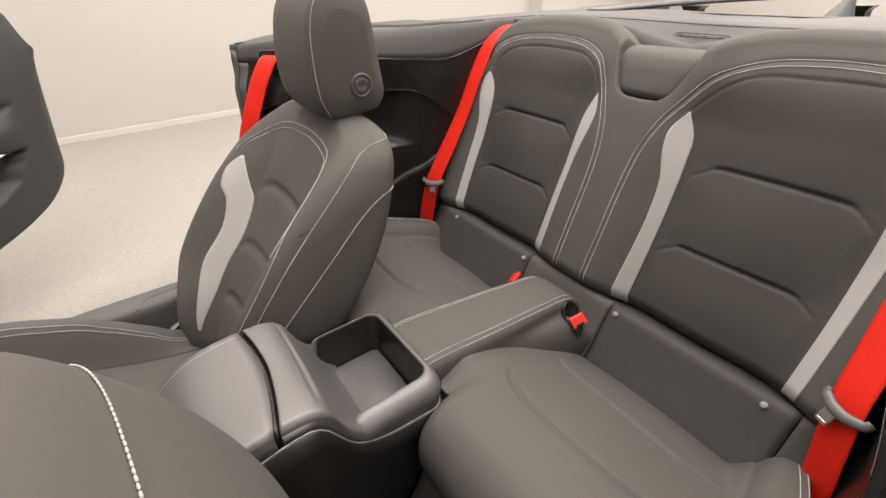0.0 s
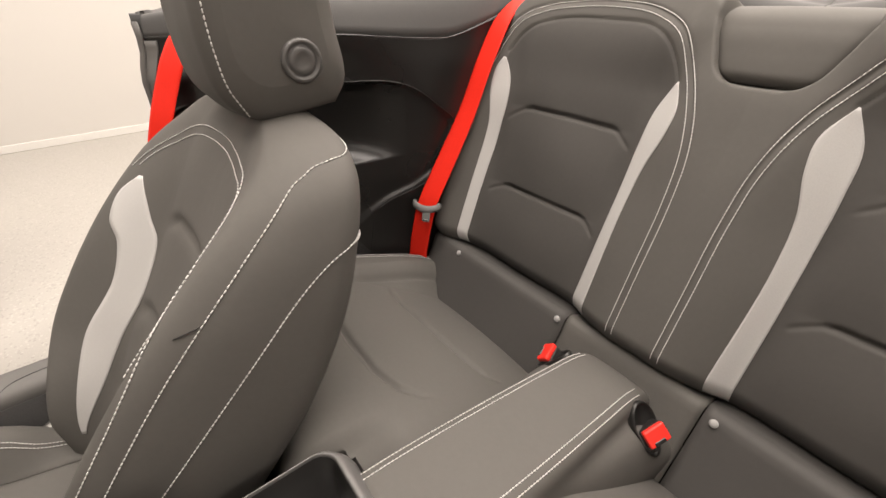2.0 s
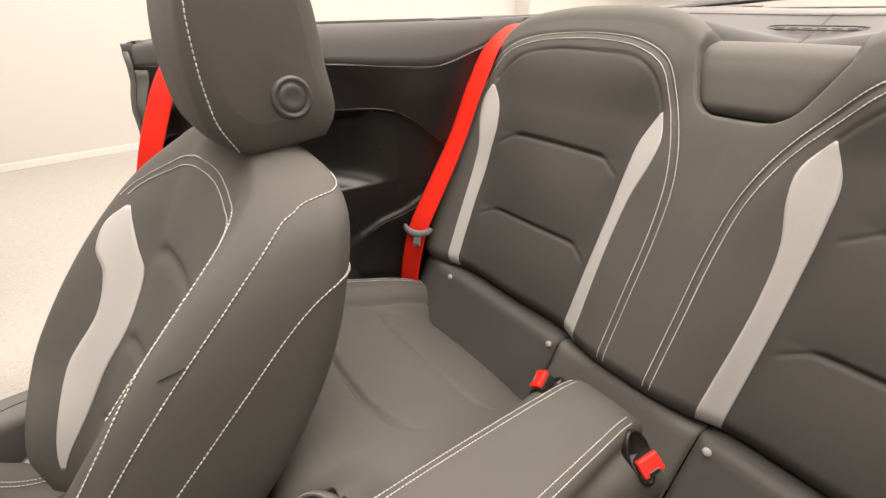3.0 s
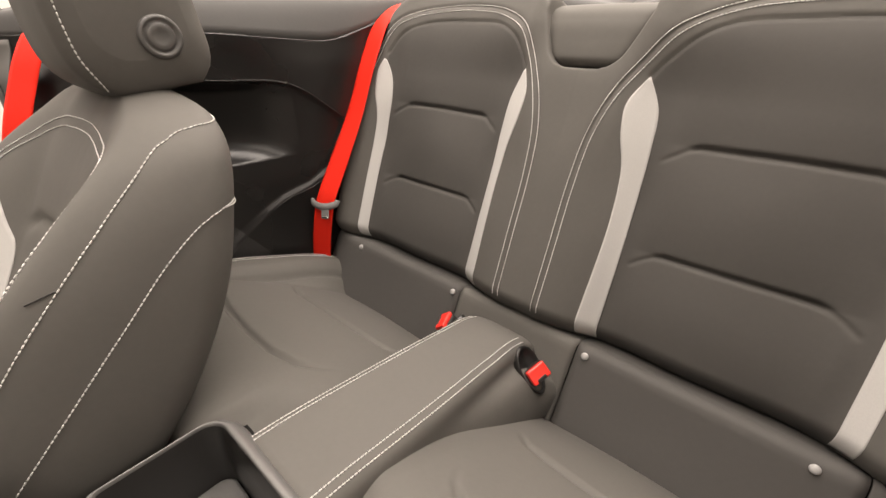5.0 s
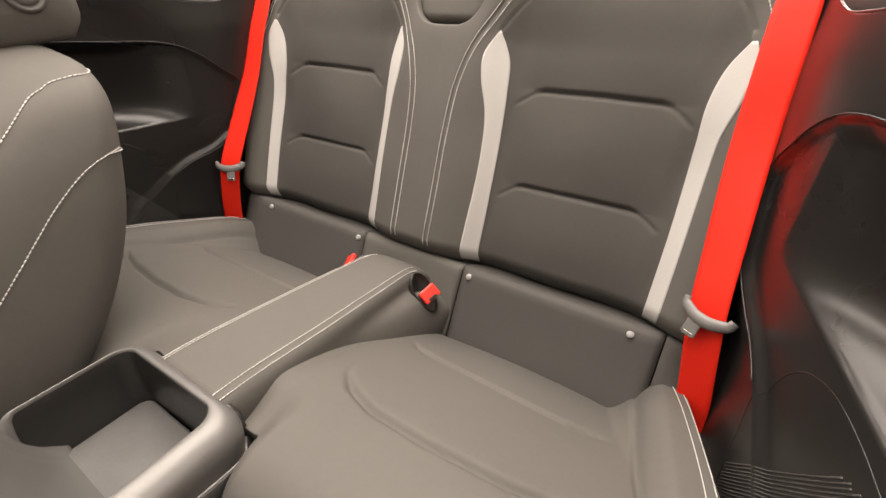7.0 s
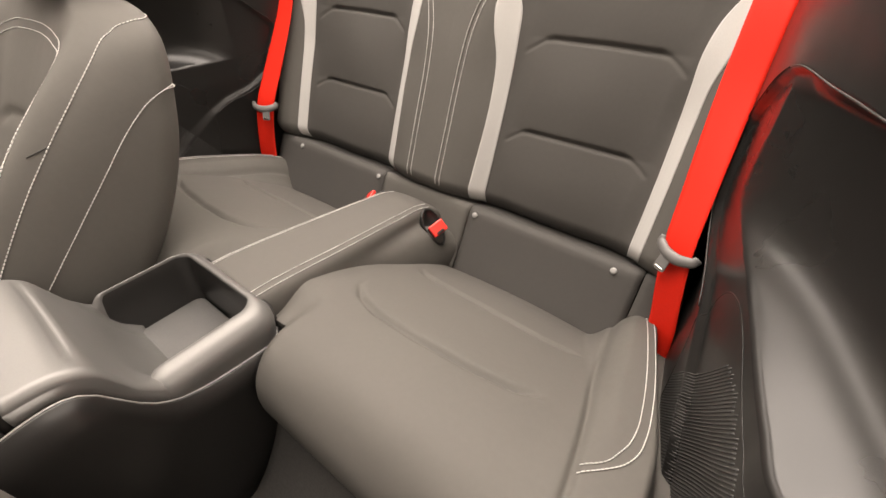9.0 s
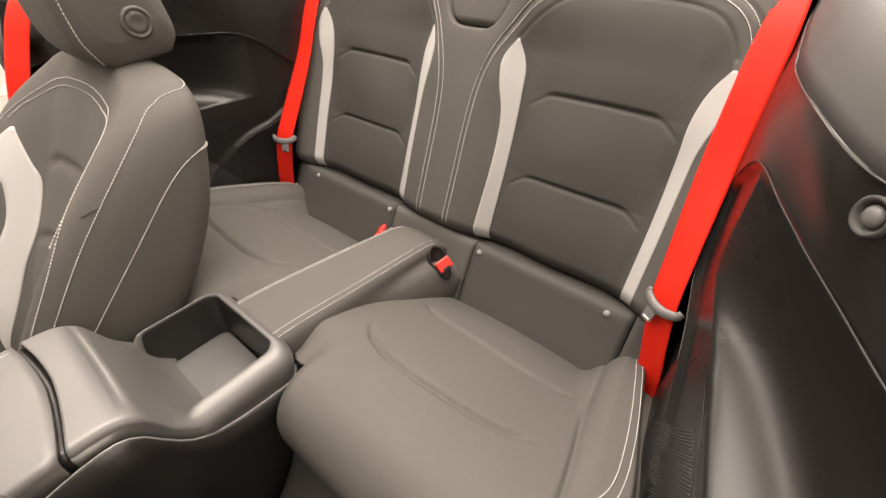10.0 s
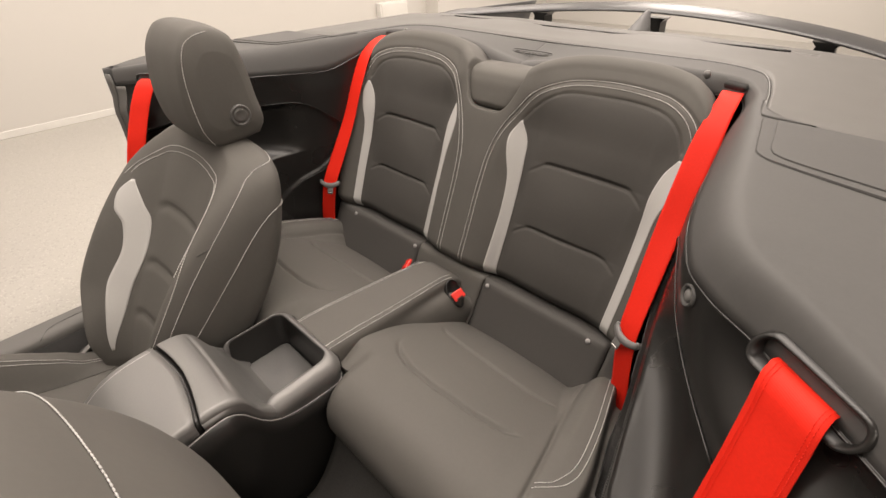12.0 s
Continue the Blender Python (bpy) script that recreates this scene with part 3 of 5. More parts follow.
# ---- buckles ----
for side in (1, -1):
    buckle = thing("seat_belt_buckle", "black seat belt buckle with a red release button", "buckle", (0.104 * side, -0.088, 0.447), group="rear buckles")
    m = pose(0, 0, 0, 24, 40 * side, 0) @ Matrix.Scale(1.06, 4)
    body = put("body", box_mesh("body", (0.025, 0.037, 0.06), 0.004, 3, m @ Matrix.Translation((0, 0, -0.028))), BUCKLE, buckle)
    put("button", box_mesh("button", (0.026, 0.035, 0.010), 0.003, 2, m @ Matrix.Translation((-0.0005 * side, 0, 0.006))), RED_BUTTON, buckle, "red release button")
    put("slot", box_mesh("slot", (0.006, 0.018, 0.004), 0.001, 1, m @ Matrix.Translation((0.0088 * side, -0.001, 0.0102))), PLASTIC, body)
    bowl = []
    for grow, push in ((0.003, -0.016), (0.003, 0.0), (0.001, 0.002), (-0.002, -0.001), (-0.006, -0.008)):
        ring = [((0.043 + grow) * math.cos(g), (0.023 + grow) * math.sin(g) * (1 - 0.15 * math.cos(g)), push) for g in np.linspace(0, 2 * math.pi, 36, endpoint=False)]
        bowl.append(ring)
    pocket = loft("pocket", bowl)
    pocket.transform(Matrix.Translation((-0.011 * side, 0.002, -0.002)) @ pose(0, 0, 0, 0, 54 * side, 0))
    put("pocket", pocket, PLASTIC, buckle, "black pocket in the armrest")

# ---- centre console ----
console = thing("centre_console", "satin grey centre console with a lidded box and an open tray", "console")


def console_top(y):
    return float(ease([-1.30, -1.05, -0.97, -0.91, -0.86, -0.83, -0.77, -0.71, -0.692, -0.679, -0.667, -0.652, -0.60, -0.49], [0.50, 0.505, 0.540, 0.590, 0.628, 0.640, 0.647, 0.642, 0.628, 0.598, 0.570, 0.557, 0.552, 0.55], y))


def console_ring(y, w, top, low):
    r = 0.013
    crown = 0.004
    tilt = math.atan(2 * crown / (w - r))
    ang = np.linspace(tilt, np.pi / 2, 10)
    edge = top - crown
    right = [(w - r + r * (math.sin(g) - math.sin(tilt)), edge - r * (math.cos(tilt) - math.cos(g))) for g in ang]
    mid = [(x, top - crown * (x / (w - r)) ** 2) for x in np.linspace(0, w - r, 8, endpoint=False)]
    half = mid + right + [(w + 0.001, low + 0.02), (w, low)]
    pts = [(-x, z) for x, z in half[::-1][:-1]] + half
    return np.array([(x, y, z) for x, z in pts])


def trim_line(u):
    return ease([-1.30, -1.05, -0.95, -0.86, -0.80, -0.718, -0.70, -0.682, -0.658, -0.625, -0.49], [0.44, 0.45, 0.505, 0.583, 0.606, 0.611, 0.592, 0.554, 0.523, 0.507, 0.490], u)


def bowed(ring, share):
    """The joint between lid and hump curves rearwards in the middle."""
    r = ring.copy()
    q = np.clip(r[:, 0] / 0.121, -1, 1)
    r[:, 1] += share * (0.013 * (1 - q * q) - 0.008 * np.clip(q, 0, 1))
    return r


rings = [bowed(console_ring(y, 0.121, console_top(y), float(trim_line(y)) - 0.004), float(smoothstep(-0.90, -0.764, y))) for y in np.linspace(-1.30, -0.762, 40)]
put("lid", sheet_mesh("lid", np.stack(rings), 0.008, flip=True), SATIN, console, "satin grey storage lid")
ys = np.linspace(-0.753, -0.614, 40)
rings = []
for y in ys:
    ring = bowed(console_ring(y, 0.121, console_top(y), float(trim_line(y)) - 0.004), 1 - float(smoothstep(-0.755, -0.68, y)))
    # behind the crest the middle runs on down into the tray, the sides pass under its rim
    down = float(ease([-0.692, -0.679, -0.667, -0.655, -0.644, -0.630, -0.614], [0.628, 0.598, 0.566, 0.532, 0.502, 0.474, 0.455], y))
    inner_ = smoothstep(0.106, 0.092, np.abs(ring[:, 0] + 0.012)) * (ring[:, 2] > 0.5)
    side_z = ring[:, 2] - 0.008 * float(smoothstep(-0.668, -0.645, y))
    ring[:, 2] = np.where(y > -0.70, side_z + (np.minimum(down, side_z) - side_z) * inner_, ring[:, 2])
    rings.append(ring)
put("hump", sheet_mesh("hump", np.stack(rings), 0.004, flip=True), SATIN, console)
gap_ring = bowed(console_ring(-0.765, 0.117, 0.640, 0.50), 1.0)
put("lid_gap", loft("lid_gap", [gap_ring, gap_ring + np.array([0, 0.012, 0])]), PLASTIC, console, "dark gap behind the lid")
# highlight on the lid's rounded far edge, drawn as a thin pale tube
lid_highlight = np.array([(-0.1005, y + 0.004 * float(smoothstep(-0.90, -0.764, y)), console_top(y) - 0.0045) for y in np.linspace(-1.2, -0.768, 60)])
put("bright_line", tube_mesh("bright_line", lid_highlight, 0.0013, 6), EDGE, console, "thin pale line drawn as the highlight on the lid's rounded edge")


def rounded_loop(x0, x1, y0, y1, r, z, n=8):
    pts = []
    for cx, cy, a0 in ((x1 - r, y1 - r, 0), (x0 + r, y1 - r, 90), (x0 + r, y0 + r, 180), (x1 - r, y0 + r, 270)):
        for k in range(n):
            g = radians(a0 + 90 * k / (n - 1))
            pts.append((cx + r * math.cos(g), cy + r * math.sin(g), z))
    return np.array(pts)


rim = [rounded_loop(-0.1165, 0.121, -0.672, -0.492, 0.03, 0.49), rounded_loop(-0.1178, 0.124, -0.674, -0.489, 0.032, 0.518), rounded_loop(-0.1178, 0.1235, -0.672, -0.490, 0.031, 0.530), rounded_loop(-0.1174, 0.119, -0.668, -0.494, 0.029, 0.541),
       rounded_loop(-0.1166, 0.108, -0.662, -0.500, 0.026, 0.5488), rounded_loop(-0.1158, 0.098, -0.656, -0.505, 0.024, 0.5516), rounded_loop(-0.115, 0.0925, -0.652, -0.508, 0.022, 0.5520), rounded_loop(-0.1144, 0.0905, -0.6505, -0.5095, 0.0215, 0.5508), rounded_loop(-0.114, 0.090, -0.650, -0.510, 0.021, 0.547)]
for loop in rim:
    # the rear edge of the rim bows gently backwards
    loop[:, 1] += 0.010 * np.clip((loop[:, 1] + 0.55) / 0.05, 0, 1) * np.clip(1 - (loop[:, 0] / 0.11) ** 2, 0, 1)
    # its front sinks under the slope that runs down from the hump
    loop[:, 2] -= 0.06 * smoothstep(-0.628, -0.650, loop[:, 1]) * smoothstep(0.104, 0.092, np.abs(loop[:, 0] + 0.012))
put("tray_rim", loft("tray_rim", rim, caps=False), SATIN, console)
bin_ = [rounded_loop(-0.114, 0.090, -0.650, -0.510, 0.021, 0.5465), rounded_loop(-0.112, 0.087, -0.648, -0.512, 0.021, 0.54), rounded_loop(-0.109, 0.084, -0.646, -0.515, 0.02, 0.52), rounded_loop(-0.103, 0.080, -0.643, -0.518, 0.018, 0.455)]
for loop in bin_:
    loop[:, 2] -= 0.06 * smoothstep(-0.628, -0.650, loop[:, 1]) * (loop[:, 2] > 0.5) * smoothstep(0.104, 0.092, np.abs(loop[:, 0] + 0.012))
    loop[:, 1] += 0.010 * np.clip((loop[:, 1] + 0.55) / 0.05, 0, 1) * np.clip(1 - (loop[:, 0] / 0.11) ** 2, 0, 1)
put("tray_bin", loft("tray_bin", bin_, caps=False), PLASTIC, console, "black tray lining")
put("tray_mat", loft("tray_mat", [rounded_loop(-0.104, 0.081, -0.643, -0.517, 0.018, 0.452), rounded_loop(-0.104, 0.081, -0.643, -0.517, 0.018, 0.459), rounded_loop(-0.100, 0.077, -0.639, -0.521, 0.016, 0.462)]), RUBBER, console, "grey rubber tray mat")
for side in (1, -1):
    u = np.linspace(-1.30, -0.49, 70)
    k = np.linspace(0, 1, 8)
    trim_z = trim_line(u)
    p = np.zeros((70, 8, 3))
    p[..., 0] = side * (0.1205 - 0.012 * k[None, :])
    p[..., 1] = u[:, None]
    p[..., 2] = trim_z[:, None] + (0.17 - trim_z[:, None]) * k[None, :]
    # the far flank stands in a little beside the tray
    p[..., 0] += np.where(side < 0, 0.004 * smoothstep(-0.70, -0.66, u), 0)[:, None]
    # the rear end follows the round corner of the tray rim
    corner = -side * 0.032 * (1 - np.sqrt(1 - np.clip((u + 0.522) / 0.033, 0, 1) ** 2))
    p[..., 0] += corner[:, None]
    put("side_panel", sheet_mesh("side_panel", p, 0.008, flip=side < 0), PLASTIC, console)
    line = np.stack([np.full(70, side * 0.1232) + (0.004 * smoothstep(-0.70, -0.66, u) if side < 0 else 0) + corner, u, trim_z], 1)
    put("bright_line", tube_mesh("bright_line", line, 0.0012, 6), EDGE, console, "thin bright trim line")
rear_face = np.array([[(x, -0.489, z) for z in (0.17, 0.3, 0.45, 0.53)] for x in np.linspace(-0.095, 0.095, 6)])
put("rear_face", sheet_mesh("rear_face", rear_face, 0.006), PLASTIC, console)

# ---- white box on the far wall and the wall's corner ----
wall_box = thing("wall_box", "small white box mounted low on the cream wall", "wall box", (WALL_X, 3.63, 0.52))
put("body", box_mesh("body", (0.09, 0.50, 0.24), 0.008, 2, Matrix.Translation((0.045, 0, 0))), BASEBOARD, wall_box)
put("cover", box_mesh("cover", (0.012, 0.46, 0.20), 0.004, 2, Matrix.Translation((0.096, 0, 0))), BASEBOARD, wall_box)
wall_pier = slab("wall_pier", (WALL_X, 4.34, 0.0), (WALL_X + 0.25, 6.2, 3.2), WALL, "plain cream painted wall pier")


# ---- front seats ----
def back_ring(z):
    """Cross-section of a front backrest at height z: half width, y of the front and the back, depth of the side bolsters."""
    w = float(ease([0.30, 0.36, 0.45, 0.56, 0.66, 0.75, 0.81, 0.85, 0.88, 0.895, 0.905], [0.22, 0.235, 0.255, 0.268, 0.270, 0.268, 0.260, 0.246, 0.215, 0.17, 0.12], z))
    yf = float(ease([0.30, 0.36, 0.5, 0.6, 0.7, 0.8, 0.86, 0.905], [-0.81, -0.785, -0.705, -0.64, -0.575, -0.515, -0.475, -0.44], z))
    yb = float(ease([0.30, 0.36, 0.45, 0.57, 0.67, 0.75, 0.85, 0.88, 0.905], [-0.63, -0.60, -0.545, -0.45, -0.395, -0.37, -0.352, -0.358, -0.38], z))
    bol = float(ease([0.30, 0.36, 0.5, 0.6, 0.7, 0.8, 0.87, 0.905], [0.07, 0.10, 0.125, 0.122, 0.102, 0.055, 0.012, 0.0], z))
    return w, yf, yb, bol


SEAT_X = -0.425


def back_xy(z, q):
    """Point of the front face at lateral share q."""
    w, yf, yb, bol = back_ring(z)
    mid = 0.45 * yf + 0.55 * yb
    a = np.abs(q)
    yy = yf - bol * smoothstep(0.50, 0.90, a) + 0.008 * (1 - smoothstep(0, 0.5, a))
    full_ = np.sqrt(np.clip(1 - np.clip((a - 0.80) / 0.20, 0, 1) ** 2.2, 0, 1))
    return wider(w * q, z), mid + (yy - mid) * full_


def wider(x, z):
    """The door side of the backrest is a little fuller."""
    return x - 0.018 * smoothstep(0.1, 0.27, -np.asarray(x)) * smoothstep(0.4, 0.52, z) * smoothstep(0.90, 0.82, z)


def on_back(pts, n, lift=0.0015):
    """Line on the front face through (lateral share, height) points."""
    line = []
    for q, z in curve(pts, n):
        x, y = back_xy(z, np.array([q]))
        line.append((x[0], y[0] - lift, z))
    return np.array(line)


def on_side(pts, n, side):
    """Line on the flank; the share runs from 0 at the front crest to 1 at the back."""
    line = []
    for k, z in curve(pts, n):
        w, yf, yb, bol = back_ring(z)
        mid = 0.45 * yf + 0.55 * yb
        if k < 0.5:
            f = 1 - 2 * k
            yy = mid + (yf - bol - mid) * f
            q = 0.80 + 0.20 * (1 - f * f) ** (1 / 2.2)
        else:
            f = min((k - 0.5) * 2, 0.98)
            yy = mid + (yb - mid) * f
            q = (1 - f * f) ** (1 / 3.5)
        line.append((side * (w * q + 0.0012), yy, z))
    return np.array(line)


def front_seat(label, at, tip=0.0, slide=0.0):
    t = thing("bucket_chair", label, "car seat", (at, 0, 0), group="front seats")
    turn = Matrix.Translation((0, -0.74 + slide, 0.34)) @ pose(0, 0, 0, tip) @ Matrix.Translation((0, 0.74, -0.34))
    made = []

    def fuller(x, z):
        # extra breadth of the flank on the side away from the console or the door
        if tip:
            return 0.032 * float(smoothstep(0.14, 0.27, -x))
        low = 1 - smoothstep(0.36, 0.52, z)
        return float(smoothstep(0.15, 0.28, -x) * (0.040 * smoothstep(0.34, 0.54, z) * smoothstep(0.89, 0.78, z) - 0.030 * low))

    def shoulder(x, z):
        # the near flank of the tipped backrest draws in towards its top
        return 0.093 * (1 - float(smoothstep(-0.225, -0.095, x))) * (z - 0.80)

    def upper(name, mesh, mat, parent=t, lab=""):
        for v in mesh.vertices:
            v.co.x -= fuller(v.co.x, v.co.z)
        mesh.transform(turn)
        if tip:
            for v in mesh.vertices:
                v.co.x += shoulder(v.co.x, v.co.z)
        return put(name, mesh, mat, parent, lab)

    def thread(row, parent):
        m3 = np.array(turn)
        size = (0.0060, 0.0053, 0.0011, STRIP) if tip else (0.0060, 0.0046, 0.0009)
        row = np.array(row, float)
        row[:, 0] -= [fuller(x, z) if not tip else 0.0 for x, _, z in row]
        row = row @ m3[:3, :3].T + m3[:3, 3]
        if tip:
            row[:, 0] += [shoulder(x, z) for x, _, z in row]
        stitches(row, parent, *size)

    zs = np.linspace(0.24, 0.905, 84)
    rings = []
    qf = np.sin(np.linspace(-1, 1, 72) * np.pi / 2)
    qb = np.sin(np.linspace(1, -1, 40) * np.pi / 2)[1:-1]
    for z in zs:
        w, yf, yb, bol = back_ring(z)
        mid = 0.45 * yf + 0.55 * yb
        fx, fy = back_xy(z, qf)
        mask = 1 - smoothstep(0.40, 0.56, np.abs(qf))
        for zc in (0.72, 0.58, 0.45):
            fy = fy + 0.009 * np.exp(-(((z - zc + 0.02 * smoothstep(0.3, 0.55, np.abs(qf))) / 0.008) ** 2)) * mask
        bx = wider(w * qb, z)
        by = mid + (yb - mid) * np.sqrt(np.clip(1 - np.abs(qb) ** 3.5, 0, 1))
        rings.append(np.concatenate([np.stack([fx, fy, np.full_like(fx, z)], 1), np.stack([bx, by, np.full_like(bx, z)], 1)]))
    w, yf, yb, bol = back_ring(0.905)
    top_c = np.array([0, 0.5 * (yf + yb), 0.918])
    last = rings[-1]
    rings.append(top_c + (last - top_c) * np.array([0.8, 0.8, 0.35]))
    rings.append(top_c + (last - top_c) * np.array([0.4, 0.4, 0.05]))
    backrest = upper("backrest", loft("backrest", rings), LEATHER)
    for side in (1, -1):
        z = np.linspace(0.33, 0.765, 60)
        lo = ease([0.33, 0.43, 0.51, 0.60, 0.66, 0.70, 0.735, 0.767], [0.67, 0.597, 0.565, 0.51, 0.535, 0.61, 0.67, 0.73], z)
        hi = ease([0.33, 0.43, 0.51, 0.60, 0.66, 0.70, 0.735, 0.767], [0.69, 0.70, 0.70, 0.668, 0.70, 0.77, 0.79, 0.74], z)
        k = np.linspace(0, 1, 10)
        p = np.zeros((60, 10, 3))
        for i in range(60):
            x, y = back_xy(z[i], side * (lo[i] + (hi[i] - lo[i]) * k))
            p[i, :, 0], p[i, :, 1], p[i, :, 2] = x, y - 0.002, z[i]
        upper("strip", sheet_mesh("strip", p, 0.002, flip=side > 0), STRIP, backrest, "light grey suede strip")
    for off in (0.0, 0.035):
        pts = curve([(0.83 - off, 0.36), (0.85 - off, 0.48), (0.87 - off, 0.60), (0.86 - off, 0.70), (0.80 - off, 0.785), (0.66 - off, 0.838 - off * 0.3), (0.45 - off, 0.858 - off * 0.35), (0.2, 0.862 - off * 0.35), (0, 0.862 - off * 0.35)], 140)
        far = pts[::-1][1:] * np.array([-1, 1])
        if not tip:
            # only the outer row runs down the bolster, and on the door side both end at the shoulder
            far = far[far[:, 1] > 0.775]
            pts = pts[pts[:, 1] > 0.70] if off else pts + np.array([[0.018, 0]]) * smoothstep(0.80, 0.70, pts[:, 1])[:, None]
        thread(on_back(np.concatenate([pts, far]), 240), backrest)
    if not tip:
        thread(on_side([(0.06, 0.40), (0.085, 0.5), (0.10, 0.62), (0.115, 0.72), (0.14, 0.79), (0.18, 0.85), (0.28, 0.869), (0.45, 0.876), (0.7, 0.876), (0.95, 0.874)], 160, 1), backrest)
        thread(on_side([(0.12, 0.40), (0.19, 0.5), (0.26, 0.61), (0.32, 0.686), (0.38, 0.74), (0.47, 0.776), (0.60, 0.786), (0.8, 0.786)], 160, 1), backrest)
        seam = tube_mesh("seam", on_side([(0.118, 0.752), (0.095, 0.749), (0.068, 0.745)], 12, 1), 0.0008, 6)
        upper("seam", seam, BUCKLE, backrest, "short dark seam across the bolster")
    row = []
    for q, z in curve([(-0.97, 0.786), (-0.8, 0.776), (-0.5, 0.766), (0, 0.76), (0.5, 0.766), (0.8, 0.776), (0.97, 0.786)], 200):
        w, yf, yb, bol = back_ring(z)
        mid = 0.45 * yf + 0.55 * yb
        sx = float(wider(w * q, z))
        if tip:
            sx -= 0.032 * float(smoothstep(0.14, 0.27, -sx))
        row.append((sx, mid + (yb - mid) * math.sqrt(max(0, 1 - abs(q) ** 3.5)) + 0.0016, z))
    thread(row, backrest)
    # head restraint
    prof = curve([(-0.345, 0.905), (-0.44, 0.898), (-0.492, 0.93), (-0.515, 0.99), (-0.52, 1.06), (-0.508, 1.12), (-0.475, 1.158), (-0.43, 1.162), (-0.385, 1.14), (-0.362, 1.08), (-0.345, 1.0), (-0.333, 0.93), (-0.345, 0.905)], 65)[:-1]
    prof[:, 0] = -0.43 + (prof[:, 0] + 0.43) * np.where(prof[:, 0] < -0.43, 0.773, 1.119) + 0.145 * (prof[:, 1] - 0.95)
    prof[:, 1] = 0.90 + (prof[:, 1] - 0.90) * 0.955
    c = prof.mean(0)
    angle = np.arctan2(prof[:, 1] - c[1], prof[:, 0] - c[0])
    order = np.argsort(angle)
    radius = np.hypot(prof[:, 0] - c[0], prof[:, 1] - c[1])

    def ring_scale(a):
        a = np.asarray(a, float)
        return (1 - 0.051 * smoothstep(0.3, 1.0, a)) * (1 - 0.345 * np.clip((a - 0.777) / 0.223, 0, 1) ** 3)

    def cheek(yy, zz):
        # how far out the restraint's side lies at a place, as a share of its half width
        k = np.linspace(0, 1, 400)
        full = np.interp(math.atan2(zz - c[1], yy - c[0]), angle[order], radius[order], period=2 * np.pi)
        inside = ring_scale(k) * full >= math.hypot(yy - c[0], zz - c[1])
        return float(k[inside].max()) if inside.any() else 0.6

    rings = []
    for k in np.sin(np.linspace(-1, 1, 49) * np.pi / 2):
        q = c + (prof - c) * float(ring_scale(abs(k)))
        rings.append(np.stack([np.full(len(q), (0.134 if k > 0 else 0.086) * k), q[:, 0], q[:, 1]], 1))
    headrest = upper("headrest", loft("headrest", rings), LEATHER)
    for side in (1, -1):
        half = 0.1345 if side > 0 else 0.0865
        seam = [(side * half * cheek(yy, zz), yy - 0.0005, zz) for yy, zz in curve([(-0.453, 0.909), (-0.460, 0.922), (-0.470, 0.945), (-0.474, 0.98), (-0.474, 1.016), (-0.470, 1.06), (-0.460, 1.098), (-0.446, 1.121), (-0.427, 1.132), (-0.40, 1.137)], 100)]
        thread(seam, headrest)
    m = Matrix.Translation((0.1355, -0.387, 0.966)) @ pose(0, 0, 0, 0, 90, 0)
    upper("button", disc_mesh("button", [(0.024, -0.006), (0.024, 0.001), (0.021, 0.004), (0.019, 0.003), (0.017, 0.0), (0.0155, 0.002), (0.013, 0.004), (0.008, 0.0025), (0.003, 0.002)], 32, m), BUTTON, headrest, "round black release button")
    for px in (-0.06, 0.06):
        upper("post", tube_mesh("post", [(px, -0.425, 0.86), (px, -0.43, 0.94)], 0.007, 10), CHROME, headrest, "chrome headrest post")
    # cushion
    u = np.linspace(-1, 1, 120)
    prof = curve([(-0.66, 0.245), (-0.80, 0.25), (-0.90, 0.270), (-1.0, 0.300), (-1.10, 0.338), (-1.22, 0.372), (-1.27, 0.345), (-1.28, 0.26)], 60)
    p = np.zeros((120, 60, 3))
    a = np.abs(u)
    h = 0.10 * smoothstep(0.60, 0.80, a) * np.sqrt(np.clip(1 - np.clip((a - 0.84) / 0.16, 0, 1) ** 2, 0, 1)) - 0.14 * np.clip((a - 0.93) / 0.07, 0, 1) ** 2
    h = h - 0.006 * np.exp(-(((a - 0.60) / 0.02) ** 2))
    long_ = ease([-1.28, -1.19, -1.09, -1.02, -0.95, -0.85, -0.66], [0.5, 1.25, 1.2, 0.98, 0.6, 0.12, 0.0], prof[:, 0])
    p[..., 0] = 0.265 * u[:, None]
    p[..., 1] = prof[None, :, 0] + slide
    p[..., 2] = prof[None, :, 1] + np.where(h > 0, h, 0)[:, None] * long_[None, :] + np.where(h < 0, h, 0)[:, None]
    cushion = put("cushion", sheet_mesh("cushion", p, 0.01), LEATHER, t)
    for side in (1, -1):
        for a0 in (0.757, 0.787):
            i = np.interp(side * a0, u, np.arange(120))
            i0 = int(i)
            q = p[i0] * (1 - i + i0) + p[min(i0 + 1, 119)] * (i - i0)
            stitches(q[3:52] + np.array([-0.009 * side, 0, 0.0125]), cushion, 0.0056, 0.0045, 0.001)
    put("base", box_mesh("base", (0.40, 0.46, 0.05), 0.012, 3, Matrix.Translation((0, -0.98 + slide, 0.212))), PLASTIC, t)
    return t


passenger_seat = front_seat("upright charcoal leather front seat with pale strips and a head restraint", SEAT_X)
driver_seat = front_seat("charcoal leather front seat tipped forward, with pale side stitching", -SEAT_X + 0.0334, 42.0, -0.09)

